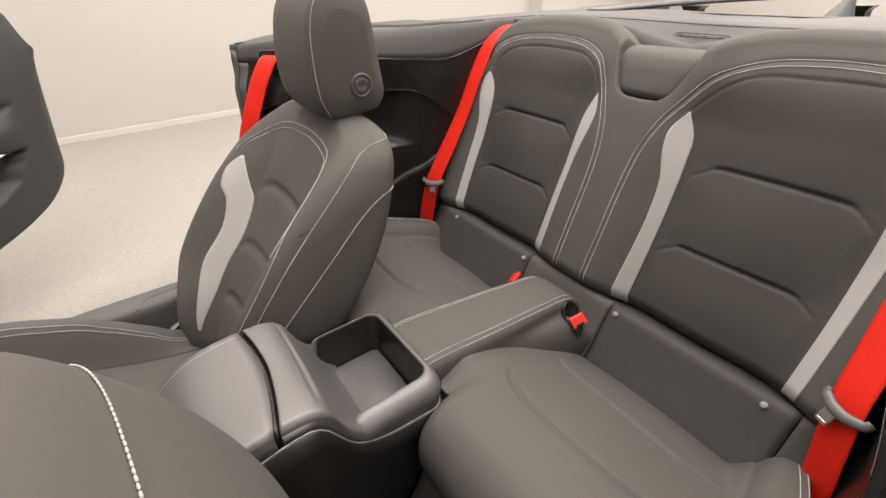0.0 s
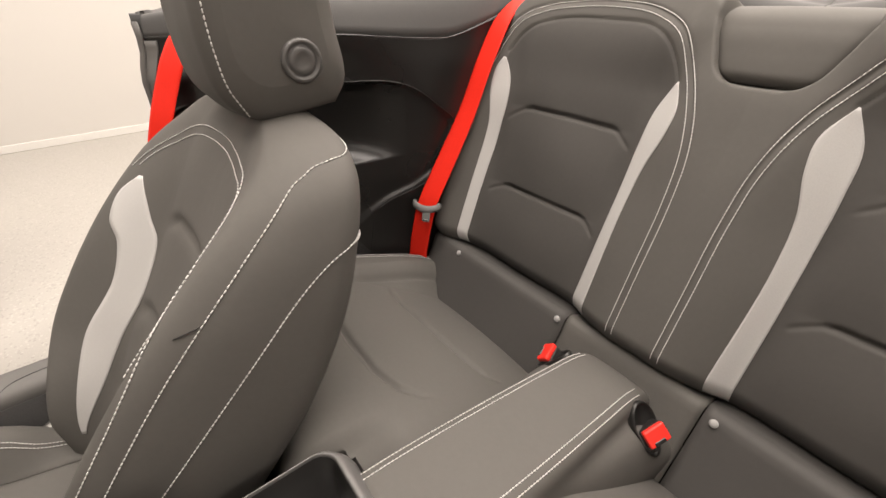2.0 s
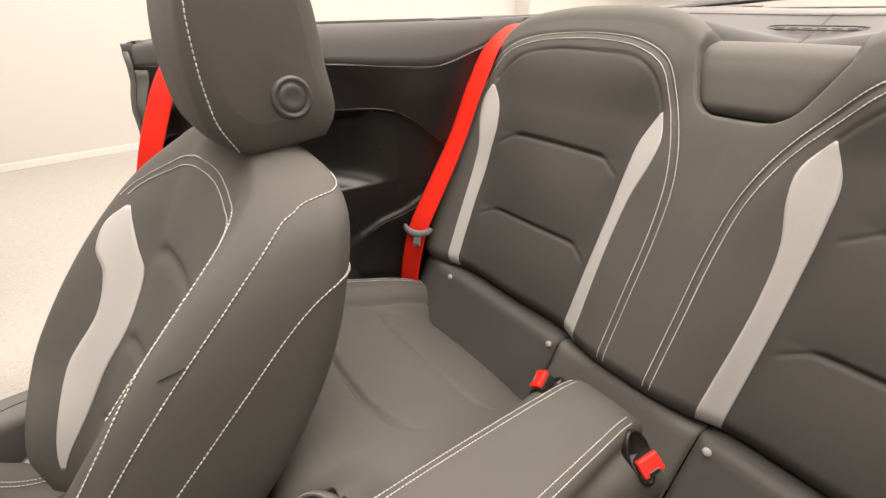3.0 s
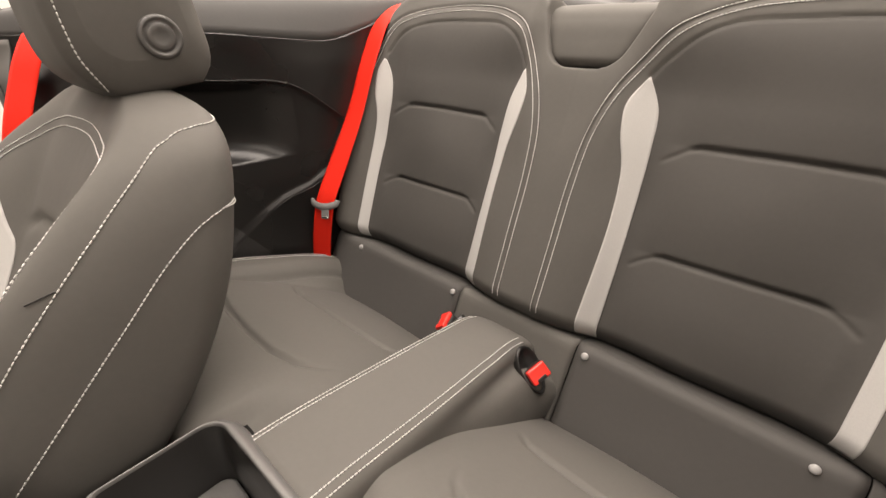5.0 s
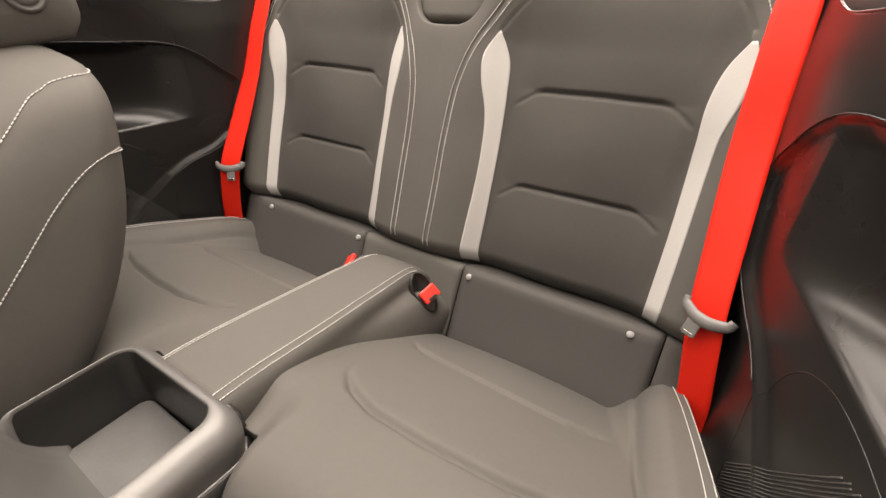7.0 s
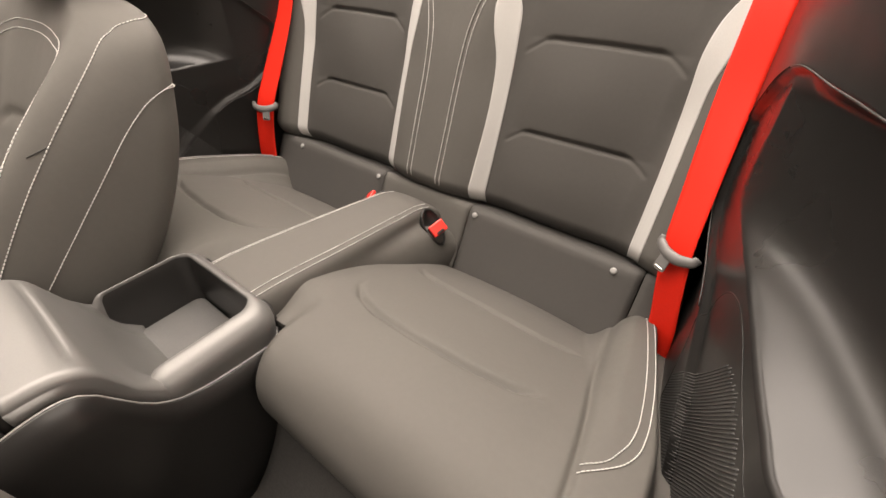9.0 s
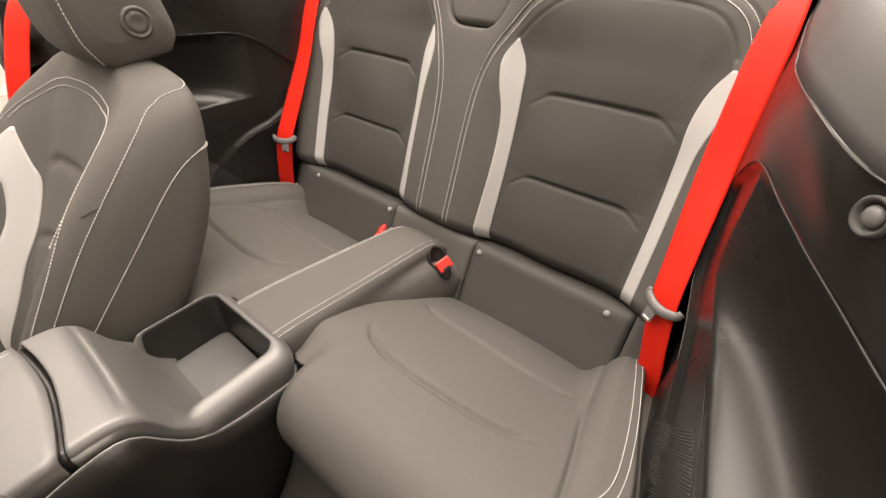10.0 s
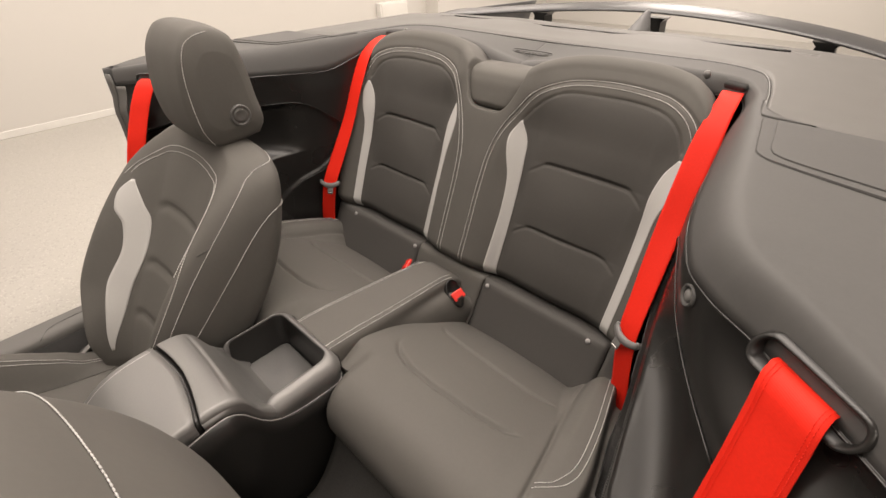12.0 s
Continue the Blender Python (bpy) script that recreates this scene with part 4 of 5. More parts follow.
# ---- side trims ----
TOP_PLAN = curve([(0.55, 0.36), (0.560, 0.27), (0.563, 0.15), (0.580, -0.02), (0.604, -0.19), (0.633, -0.295), (0.67, -0.345), (0.716, -0.378), (0.757, -0.411), (0.80, -0.448), (0.845, -0.492)], 140)
UPPER_PLAN = curve([(0.550, 0.36), (0.556, 0.2), (0.572, 0.0), (0.591, -0.1), (0.617, -0.2), (0.647, -0.295), (0.673, -0.35), (0.712, -0.41), (0.755, -0.46), (0.80, -0.490), (0.842, -0.510)], 140)
MID_PLAN = curve([(0.552, 0.36), (0.557, 0.2), (0.573, 0.0), (0.592, -0.1), (0.611, -0.2), (0.628, -0.29), (0.640, -0.36), (0.650, -0.41), (0.662, -0.455), (0.72, -0.495), (0.838, -0.520)], 140)
LOW_PLAN = curve([(0.59, 0.36), (0.598, 0.2), (0.602, 0.0), (0.608, -0.1), (0.619, -0.2), (0.637, -0.29), (0.652, -0.36), (0.664, -0.41), (0.678, -0.455), (0.73, -0.495), (0.838, -0.520)], 140)
INSET = [(-0.56, 0.82), (-0.40, 0.868), (-0.33, 0.881), (-0.25, 0.880), (-0.2, 0.876), (-0.10, 0.868), (-0.06, 0.856), (-0.02, 0.832), (0.01, 0.806), (0.05, 0.772), (0.058, 0.755), (0.057, 0.735), (0.045, 0.712), (0.01, 0.645), (-0.05, 0.612), (-0.118, 0.593), (-0.168, 0.566), (-0.25, 0.51), (-0.56, 0.30)]


def wall_point(c, z):
    """Inner wall of the side trim at share c along its plan and height z."""
    i = c * (len(TOP_PLAN) - 1)
    k = np.arange(len(TOP_PLAN))
    at = [np.stack([np.interp(i, k, p[:, 0]), np.interp(i, k, p[:, 1])]) for p in (LOW_PLAN, MID_PLAN, UPPER_PLAN, TOP_PLAN)]
    a, b, c2 = smoothstep(0.50, 0.66, z), smoothstep(0.73, 0.87, z), smoothstep(0.88, 0.955, z)
    x, y = at[0] * (1 - a) + (at[1] * (1 - b) + (at[2] * (1 - c2) + at[3] * c2) * b) * a
    d = line_gap(y, z, INSET[:-1])
    fade = 1 - smoothstep(0.88, 0.97, c)
    inside = side_of(y, z, INSET)
    x = x + np.where(inside, 0.010 * smoothstep(0, 0.007 + 0.011 * smoothstep(0.80, 0.70, z), d), 0) * fade
    # the panel steps out above a shelf-like shoulder that widens towards the door
    deep = ease([-0.6, -0.45, -0.38, -0.30, -0.22, -0.16, -0.11, -0.06], [0.060, 0.075, 0.072, 0.064, 0.050, 0.032, 0.014, 0.0], y)
    rise = 1 - (1 - np.clip((z - 0.698) / 0.080, 0, 1)) ** 3.4
    x = x + np.where(inside, deep * rise * np.where(z > 0.78, smoothstep(0.0, 0.03, d), 1), 0) * fade
    return x, y


def share_at(y, z):
    """Share along the plan at which the wall passes a given y at height z."""
    c = np.linspace(0, 1, 160)
    _, wy = wall_point(c, np.full(160, z))
    return float(np.interp(-y, -wy, c))


def quarter_trim(side):
    t = thing("quarter_trim", "black moulded side trim with an inset panel beside the rear seat", "car trim", group="quarter trims")
    C, Z = np.meshgrid(np.linspace(0, 1, 220), np.linspace(0, 1, 240), indexing="ij")
    reach = ease([-0.56, -0.19, -0.08, 0.04, 0.13, 0.19, 0.25, 0.37], [0.966, 0.963, 0.951, 0.943, 0.964, 0.982, 0.998, 1.0], np.interp(C, np.linspace(0, 1, len(TOP_PLAN)), TOP_PLAN[:, 1]))
    Z = 0.18 + (reach - 0.18) * Z
    x, y = wall_point(C, Z)
    put("wall", sheet_mesh("wall", np.stack([x * side, y, Z], -1), 0.006, flip=side < 0), MOULD, t)
    bc = np.interp(0.322, -TOP_PLAN[:, 1], np.linspace(0, 1, len(TOP_PLAN)))
    bx, by = wall_point(np.array([bc]), np.array([0.945]))
    i_ = int(bc * (len(TOP_PLAN) - 1))
    ahead = TOP_PLAN[i_ + 3] - TOP_PLAN[i_ - 3]
    nrm = unit((-abs(ahead[1]), -abs(ahead[0]), 0.10 * np.linalg.norm(ahead))) * np.array([side, 1, 1])
    place = np.array([side * bx[0], by[0], 0.945]) + 0.002 * nrm
    bolt = look(place, place - nrm)
    socket = put("bolt", disc_mesh("bolt", [(0.0135, -0.008), (0.0135, 0.001), (0.012, 0.0025), (0.010, 0.0), (0.009, -0.003)], 28, bolt), TRIM, t, "round dark bolt cap")
    put("head", disc_mesh("head", [(0.0075, -0.004), (0.0075, -0.001), (0.006, 0.001), (0.002, 0.002)], 20, bolt), LATCH, socket, "grey bolt head")
    lip = []
    for yy, zz in curve(INSET[:-1], 150)[17:]:
        if zz < 0.572:
            break
        c = share_at(yy, zz)
        lx_, ly_ = wall_point(np.array([c]), np.array([zz + 0.001]))
        lip.append((side * (lx_[0] - 0.0012), ly_[0] - 0.0006, zz))
    put("panel_edge", tube_mesh("panel_edge", lip[:53], 0.0010, 8), BUCKLE, t, "fine raised edge of the inset panel")
    put("panel_edge", tube_mesh("panel_edge", lip[52:], 0.0010, 8), BUCKLE, t, "fine raised edge of the inset panel")
    C2, Z2 = np.meshgrid(np.linspace(0.972, 1.0, 12), np.linspace(0.50, 0.958, 40), indexing="ij")
    cx_, cy_ = wall_point(C2, Z2)
    put("pillar_cover", sheet_mesh("pillar_cover", np.stack([(cx_ - 0.003) * side, cy_ - 0.002, Z2], -1), 0.003, flip=side < 0), VINYL, t, "grey pillar cover")
    # front closing edge of the trim towards the door opening
    zz = np.linspace(0.2, 0.99, 30)
    ex, ey = wall_point(np.ones(30), np.minimum(zz, 0.975))
    p = np.zeros((30, 8, 3))
    for j, kk in enumerate(np.linspace(0, 1, 8)):
        p[:, j, 0] = side * (ex + (0.868 - ex) * kk)
        p[:, j, 1] = ey - 0.006 * math.sin(math.pi * kk)
        p[:, j, 2] = zz
    put("end_cap", sheet_mesh("end_cap", p, 0.005, flip=side < 0), VINYL, t, "grey pillar end")
    # belt outlet
    a, b = np.array([0.720, -0.388, 0.976]), np.array([0.795, -0.443, 0.974])
    along_ = unit(b - a)
    out = unit(np.cross(along_, (0, 0, 1)))
    if out[0] > 0:
        out = -out
    up = np.cross(out, along_) if np.cross(out, along_)[2] > 0 else -np.cross(out, along_)
    up = unit(up * 0.75 - out * 0.35)
    loops = []
    for grow, push in ((0.0065, -0.004), (0.0060, 0.0022), (0.0045, 0.0040), (0.0025, 0.0040), (0.0005, 0.0015), (-0.001, -0.034)):
        ring = []
        half = np.linalg.norm(b - a) / 2 - 0.010
        for g in np.linspace(0, 2 * math.pi, 40, endpoint=False):
            cx = half * (1 if math.cos(g) > 0 else -1) * min(1, abs(math.cos(g)) * 6) + (0.010 + grow) * math.cos(g)
            cy = (0.0125 + grow) * math.sin(g)
            ring.append((a + b) / 2 + along_ * cx + up * cy + out * push)
        loops.append(np.array(ring) * np.array([side, 1, 1]))
    put("belt_outlet", loft("belt_outlet", loops, caps=False), PLASTIC, t, "black oval belt outlet")
    put("outlet_slot", loft("outlet_slot", [loops[-1], loops[-1] + np.array([side * 0.004, 0.004, 0])]), CARPET, t)
    return t


def unit(v):
    v = np.asarray(v, float)
    return v / np.linalg.norm(v)


near_trim = quarter_trim(1)
far_trim = quarter_trim(-1)


# ---- belts ----
def belt_mesh(name, path, width_dir, width=0.049, thick=0.0014):
    p = np.asarray(path, float)
    w = np.broadcast_to(np.asarray(width_dir, float), p.shape)
    k = np.linspace(-0.5, 0.5, 9)
    g = p[:, None] + width * k[None, :, None] * w[:, None]
    return sheet_mesh(name, g, thick)


for side in (1, -1):
    belt = thing("rear_seat_belt", "red webbing rear seat belt with a grey latch plate", "seat belt", group="rear seat belts")
    path = curve([(side * 0.525, 0.31, 0.998), (side * 0.528, 0.281, 1.016), (side * 0.532, 0.238, 1.013), (side * 0.534, 0.178, 0.979), (side * 0.535, 0.130, 0.907), (side * 0.539, 0.070, 0.78), (side * 0.547, 0.000, 0.655), (side * 0.554, -0.043, 0.573), (side * 0.566, -0.056, 0.50), (side * 0.580, -0.062, 0.42), (side * 0.586, -0.064, 0.33)], 60)
    turn_ = smoothstep(0.85, 0.60, path[:, 2])
    across = np.stack([side * (1 - 0.12 * turn_), -0.08 - 0.38 * turn_, 0 * turn_], 1)
    across /= np.linalg.norm(across, axis=1, keepdims=True)
    # the webbing gathers a little where it enters the guide
    broad = 0.040 + 0.012 * smoothstep(1.02, 0.93, path[:, 2])
    put("webbing", belt_mesh("webbing", path, across * (broad / 0.052)[:, None], 0.052), BELT, belt, "red woven webbing")
    m = Matrix.Translation((side * 0.553, -0.047, 0.570)) @ pose(0, 0, 0, -20, 0, -30 * side) @ Matrix.Scale(0.90, 4)
    spine = curve([(-0.038, 0.004, 0.013), (-0.0355, 0.001, 0.004), (-0.024, -0.003, -0.002), (-0.012, -0.005, -0.006), (0.0, -0.0055, -0.007), (0.012, -0.005, -0.006), (0.024, -0.003, -0.002), (0.0355, 0.001, 0.004), (0.038, 0.004, 0.013)], 34)
    thick_ = ease([0, 0.12, 0.35, 0.5, 0.65, 0.88, 1], [0.0055, 0.0062, 0.0070, 0.0074, 0.0070, 0.0062, 0.0055], np.linspace(0, 1, 34))
    bar = tube_mesh("latch_plate", spine, thick_, 12, 1.45)
    bar.transform(m)
    plate = put("latch_plate", bar, LATCH, belt, "grey latch plate")
    put("tongue", box_mesh("tongue", (0.023, 0.004, 0.036), 0.0018, 2, m @ Matrix.Translation((-0.006 * side, -0.0075, -0.022))), LATCH, plate)
    put("tongue_tip", box_mesh("tongue_tip", (0.018, 0.0046, 0.008), 0.0018, 2, m @ Matrix.Translation((-0.006 * side, -0.0078, -0.037))), CHROME, plate, "bright metal tongue tip")
    front = thing("front_seat_belt", "red webbing front seat belt hanging from a trim slot", "seat belt", group="front seat belts")
    # the far belt hangs a little straighter down to the sill than the near one
    lower = [(0.7535, -0.444, 0.943), (0.756, -0.468, 0.885), (0.758, -0.505, 0.79), (0.76, -0.59, 0.5), (0.74, -0.62, 0.25)] if side > 0 else [(0.751, -0.462, 0.935), (0.755, -0.489, 0.885), (0.757, -0.516, 0.83), (0.767, -0.55, 0.74), (0.76, -0.60, 0.5), (0.74, -0.62, 0.25)]
    path = curve([(side * x, y, z) for x, y, z in [(0.765, -0.400, 0.964), (0.757, -0.414, 0.977), (0.752, -0.431, 0.973)] + lower], 60)
    put("webbing", belt_mesh("webbing", path, unit((side * 0.80, -0.58, 0.0)), 0.058), BELT, front, "red woven webbing")
    for k in (-0.42, -0.36, 0.36, 0.42):
        row = path + 0.058 * k * unit((side * 0.80, -0.58, 0.0)) + np.array([0, -0.0012, 0.0006])
        tagged(put("edge_stitching", stitch_mesh("edge_stitching", [row], 0.0036, 0.0026, 0.00045), BELT, front), kind="stuff")

# ---- rail and surround round the cabin, deck, wing ----
surround = thing("cabin_surround", "dark grey padded rail round the rear cabin", "car trim")
INNER = [(0.845, -0.492), (0.80, -0.448), (0.757, -0.411), (0.716, -0.378), (0.67, -0.345), (0.633, -0.295), (0.604, -0.19), (0.580, -0.02), (0.563, 0.15), (0.560, 0.245), (0.525, 0.312), (0.45, 0.322), (0.33, 0.318), (0.20, 0.300), (0.12, 0.284), (0.06, 0.276), (0.0, 0.274)]
OUTER = [(0.872, -0.50), (0.872, -0.46), (0.872, -0.42), (0.872, -0.38), (0.872, -0.32), (0.872, -0.22), (0.872, -0.06), (0.868, 0.088), (0.608, 0.10), (0.588, 0.265), (0.552, 0.385), (0.46, 0.43), (0.35, 0.432), (0.22, 0.43), (0.135, 0.43), (0.07, 0.43), (0.0, 0.43)]
inner = curve_even(INNER, 14)
outer = np.stack([np.interp(np.arange(len(inner)) / 14, np.arange(len(OUTER)), np.array(OUTER)[:, c]) for c in (0, 1)], 1)
outer[8 * 14:] = curve_even(OUTER[8:], 14)
for side in (1, -1):
    n = np.gradient(inner, axis=0)
    n = np.stack([-n[:, 1], n[:, 0]], 1) / np.linalg.norm(n, axis=1, keepdims=True)
    n *= np.sign((n * (outer - inner)).sum(1))[:, None]
    share = np.linspace(0, 1, len(inner))
    roll = ease([0, 0.2, 0.33, 0.42, 0.5, 0.56, 0.64, 0.75, 0.9, 1], [0.024, 0.034, 0.048, 0.056, 0.042, 0.026, 0.024, 0.036, 0.040, 0.045], share)
    edge_z = ease([0, 0.3, 0.375, 0.4375, 0.46, 0.5, 0.5625, 0.625, 0.69, 0.8, 1], [0.962, 0.964, 0.960, 0.944, 0.941, 0.966, 0.996, 0.998, 0.985, 0.968, 0.966], share)
    rise = ease([0, 0.15, 0.3, 0.5, 0.7, 0.8, 0.88, 1], [1.002, 1.018, 1.028, 1.030, 1.034, 1.032, 1.018, 1.000], share) - edge_z
    k = np.linspace(0, 1, 20)
    # a slanting face that turns over a fairly tight shoulder
    px, pz = 1 - np.cos(k * np.pi / 2) ** 0.55, np.sin(k * np.pi / 2) ** 0.55
    px = 0.35 * pz + 0.65 * px
    g = np.zeros((len(inner), 20 + 15, 3))
    g[:, :20, :2] = inner[:, None] + n[:, None] * (roll[:, None] * px[None, :])[..., None]
    g[:, :20, 2] = edge_z[:, None] + rise[:, None] * pz[None, :]
    end = g[:, 19].copy()
    goal = np.concatenate([outer, ease([0, 0.1, 0.3, 0.45, 0.6, 1], [0.998, 1.012, 1.0233, 1.0233, 1.034, 1.032], share)[:, None]], 1)
    j = np.linspace(0, 1, 16)[1:]
    g[:, 20:] = end[:, None] + (goal - end)[:, None] * j[None, :, None]
    g[..., 0] *= side
    put("rail", sheet_mesh("rail", g, 0.006, flip=side > 0), TRIM, surround)
    seam = g[:, 0] + np.array([0, 0, 0.001])
    put("lower_edge", tube_mesh("lower_edge", seam, 0.0013, 6), PLASTIC, surround)
    groove = goal[8 * 14:] * np.array([side, 1, 1]) + np.array([0, 0, -0.001])
    put("rear_joint", tube_mesh("rear_joint", groove, 0.0035, 6), PLASTIC, surround)

for side in (1, -1):
    put("under_panel", box_mesh("under_panel", (0.26, 0.34, 0.006), 0.0, 1, Matrix.Translation((side * 0.735, 0.22, 1.004))), PLASTIC, surround)

def deck_z(x, y):
    return 1.040 - 0.018 * (np.abs(x) / 0.86) ** 4 - 0.75 * np.maximum(np.asarray(y) - 0.66, 0) ** 2


deck = thing("rear_deck", "pale grey deck cover behind the rear seats", "deck cover")
x = np.concatenate([np.linspace(-0.862, -0.64, 24), np.linspace(-0.635, -0.53, 44), np.linspace(-0.52, 0.52, 70), np.linspace(0.53, 0.635, 44), np.linspace(0.64, 0.862, 24)])
k = np.linspace(0, 1, 70)
X, K = np.meshgrid(x, k, indexing="ij")
front_edge = np.concatenate([outer[8 * 14:][::-1], [[0.868, 0.084]]])
start = np.interp(np.abs(X), front_edge[:, 0], front_edge[:, 1])
Y = start + (1.25 - start) * K
Z = deck_z(X, Y) - 0.006 * (1 - smoothstep(0, 0.04, K))
Z = Z - 0.004 * np.exp(-(((Y - 0.60 - 0.05 * smoothstep(0.0, 0.2, np.abs(X))) / 0.006) ** 2)) * (np.abs(X) < 0.62)
Z = Z + 0.006 * np.exp(-(((np.abs(X) - 0.28) / 0.12) ** 2)) * smoothstep(0.0, 0.2, K) * smoothstep(0.5, 0.3, K)
put("panel", sheet_mesh("panel", np.stack([X, Y, Z], -1), 0.012), VINYL, deck)

for yy, half_ in ((0.63, 0.56), (0.93, 0.70)):
    xx = np.linspace(-half_, half_, 60)
    bow = yy + 0.03 * (xx / half_) ** 2
    put("seam", tube_mesh("seam", np.stack([xx, bow, deck_z(xx, bow) + 0.0005], 1), 0.003, 6), PLASTIC, deck, "dark seam in the deck cover")

spoiler = thing("rear_spoiler", "grey rear wing on three black posts", "spoiler")
path = curve([(-0.78, 0.78, 1.0), (-0.72, 0.80, 1.02), (-0.55, 0.84, 1.036), (-0.3, 0.88, 1.060), (0.1, 0.90, 1.083), (0.5, 0.88, 1.064), (0.72, 0.84, 1.035), (0.88, 0.78, 1.0)], 60)
ring = np.array([(0, math.cos(g) * 0.06, math.sin(g) * 0.010 + 0.006 * math.cos(g)) for g in np.linspace(0, 2 * math.pi, 24, endpoint=False)])
put("blade", loft("blade", [c + ring for c in path]), WING, spoiler)
for px, py, pz in ((-0.30, 0.90, 1.045), (0.135, 0.92, 1.055), (0.615, 0.88, 1.035)):
    lo, hi = float(deck_z(px, py)) - 0.006, pz
    rings = [np.array([(px + sx * w, py + sy * 0.03, z) for sx, sy in ((-1, -1), (1, -1), (1, 1), (-1, 1))]) for z, w in ((lo, 0.030), (lo + 0.012, 0.026), (hi - 0.012, 0.022), (hi, 0.034))]
    put("post", loft("post", rings, smooth=False), PLASTIC, spoiler, "black wing post")

antenna = thing("roof_antenna", "small grey fin antenna on the deck", "antenna", (0.135, 0.76, float(deck_z(0.135, 0.76)) - 0.004))
rings = []
for z, l, w in ((0.0, 0.13, 0.034), (0.014, 0.11, 0.026), (0.034, 0.075, 0.016), (0.052, 0.04, 0.009), (0.058, 0.014, 0.003)):
    ang_ = np.linspace(0, 2 * math.pi, 20, endpoint=False)
    rings.append(np.stack([w * np.cos(ang_), 0.045 * (z / 0.05) + l / 2 * np.sin(ang_), np.full(20, z)], 1))
put("fin", loft("fin", rings), PAINT, antenna)

# ---- floor pan, sills and body sides ----
car_body = thing("car_shell", "grey convertible body shell with open door sills", "car")
put("floor_pan", box_mesh("floor_pan", (1.76, 3.5, 0.04), 0.0, 1, Matrix.Translation((0, -0.35, 0.17))), CARPET, car_body, "black carpeted floor")
for side in (1, -1):
    prof = curve([(0.724, 0.19), (0.722, 0.352), (0.724, 0.367), (0.731, 0.375), (0.76, 0.378), (0.79, 0.381), (0.80, 0.379), (0.813, 0.367), (0.845, 0.31), (0.872, 0.16)], 40)
    y = np.linspace(-2.0, -0.45, 30)
    p = np.zeros((30, 40, 3))
    p[..., 0] = side * prof[None, :, 0]
    p[..., 1] = y[:, None]
    p[..., 2] = prof[None, :, 1]
    put("sill", sheet_mesh("sill", p, 0.008, flip=side > 0), VINYL, car_body, "grey door sill")
    sill_seam = curve([(0.724, -0.965, 0.3715), (0.740, -0.952, 0.3762), (0.756, -0.937, 0.3776), (0.763, -0.912, 0.3784), (0.765, -0.85, 0.3786), (0.766, -0.70, 0.3787), (0.766, -0.50, 0.3787)], 60) * np.array([side, 1, 1])
    put("sill_seam", tube_mesh("sill_seam", sill_seam, 0.0014, 6), PLASTIC, car_body, "dark seam in the door sill")
    liner = np.array([[(side * xx, yy, zz) for xx, zz in ((0.64, 0.193), (0.682, 0.20), (0.702, 0.23), (0.7125, 0.354))] for yy in np.linspace(-2.0, -0.5, 8)])
    put("sill_liner", sheet_mesh("sill_liner", liner, 0.003, flip=side > 0), CARPET, car_body, "black carpet along the sill")
    prof = curve([(0.870, 1.004), (0.90, 0.95), (0.93, 0.80), (0.945, 0.60), (0.93, 0.40), (0.89, 0.16)], 30)
    y = np.linspace(-0.50, 1.6, 40)
    p = np.zeros((40, 30, 3))
    taper = 0.10 * np.clip((y - 0.6), 0, None) ** 2
    p[..., 0] = side * (prof[None, :, 0] - taper[:, None])
    p[..., 1] = y[:, None]
    p[..., 2] = prof[None, :, 1]
    put("quarter_panel", sheet_mesh("quarter_panel", p, 0.006, flip=side > 0), PAINT, car_body, "grey painted rear quarter panel")
for side in (1, -1):
    p = np.zeros((30, 12, 3))
    x = np.linspace(0.128, 0.62, 30)
    prof = curve([(-0.48, 0.42), (-0.535, 0.37), (-0.585, 0.28), (-0.64, 0.215), (-0.78, 0.197)], 12)
    p[..., 0] = side * x[:, None]
    p[..., 1] = prof[None, :, 0]
    p[..., 2] = prof[None, :, 1]
    put("seat_riser", sheet_mesh("seat_riser", p, 0.008, flip=side > 0), RISER, car_body, "dark grey carpet under the seat front")
# flat metal bracket between the passenger seat and the sill, with a dark strut beside it
for lo, hi, wide, mat, label in (((-0.655, -0.935, 0.296), (-0.7195, -0.842, 0.312), 0.012, EDGE, "dull silver seat bracket"), ((-0.655, -0.955, 0.292), (-0.700, -0.892, 0.300), 0.009, BUTTON, "dark grey seat strut")):
    lo, hi = Vector(lo), Vector(hi)
    m = Matrix.Translation((lo + hi) / 2) @ (hi - lo).to_track_quat("Y", "Z").to_matrix().to_4x4()
    put("seat_bracket", box_mesh("seat_bracket", (wide, (hi - lo).length, 0.003), 0.001, 2, m), mat, passenger_seat, label).matrix_parent_inverse = Matrix.Translation((-SEAT_X, 0, 0))
put("bulkhead", box_mesh("bulkhead", (1.30, 0.02, 0.80), 0.0, 1, Matrix.Translation((0, 0.40, 0.59))), CARPET, car_body)
for side in (1, -1):
    put("seat_side_filler", box_mesh("seat_side_filler", (0.03, 0.60, 0.16), 0.0, 1, Matrix.Translation((side * 0.60, 0.08, 0.25))), CARPET, car_body)


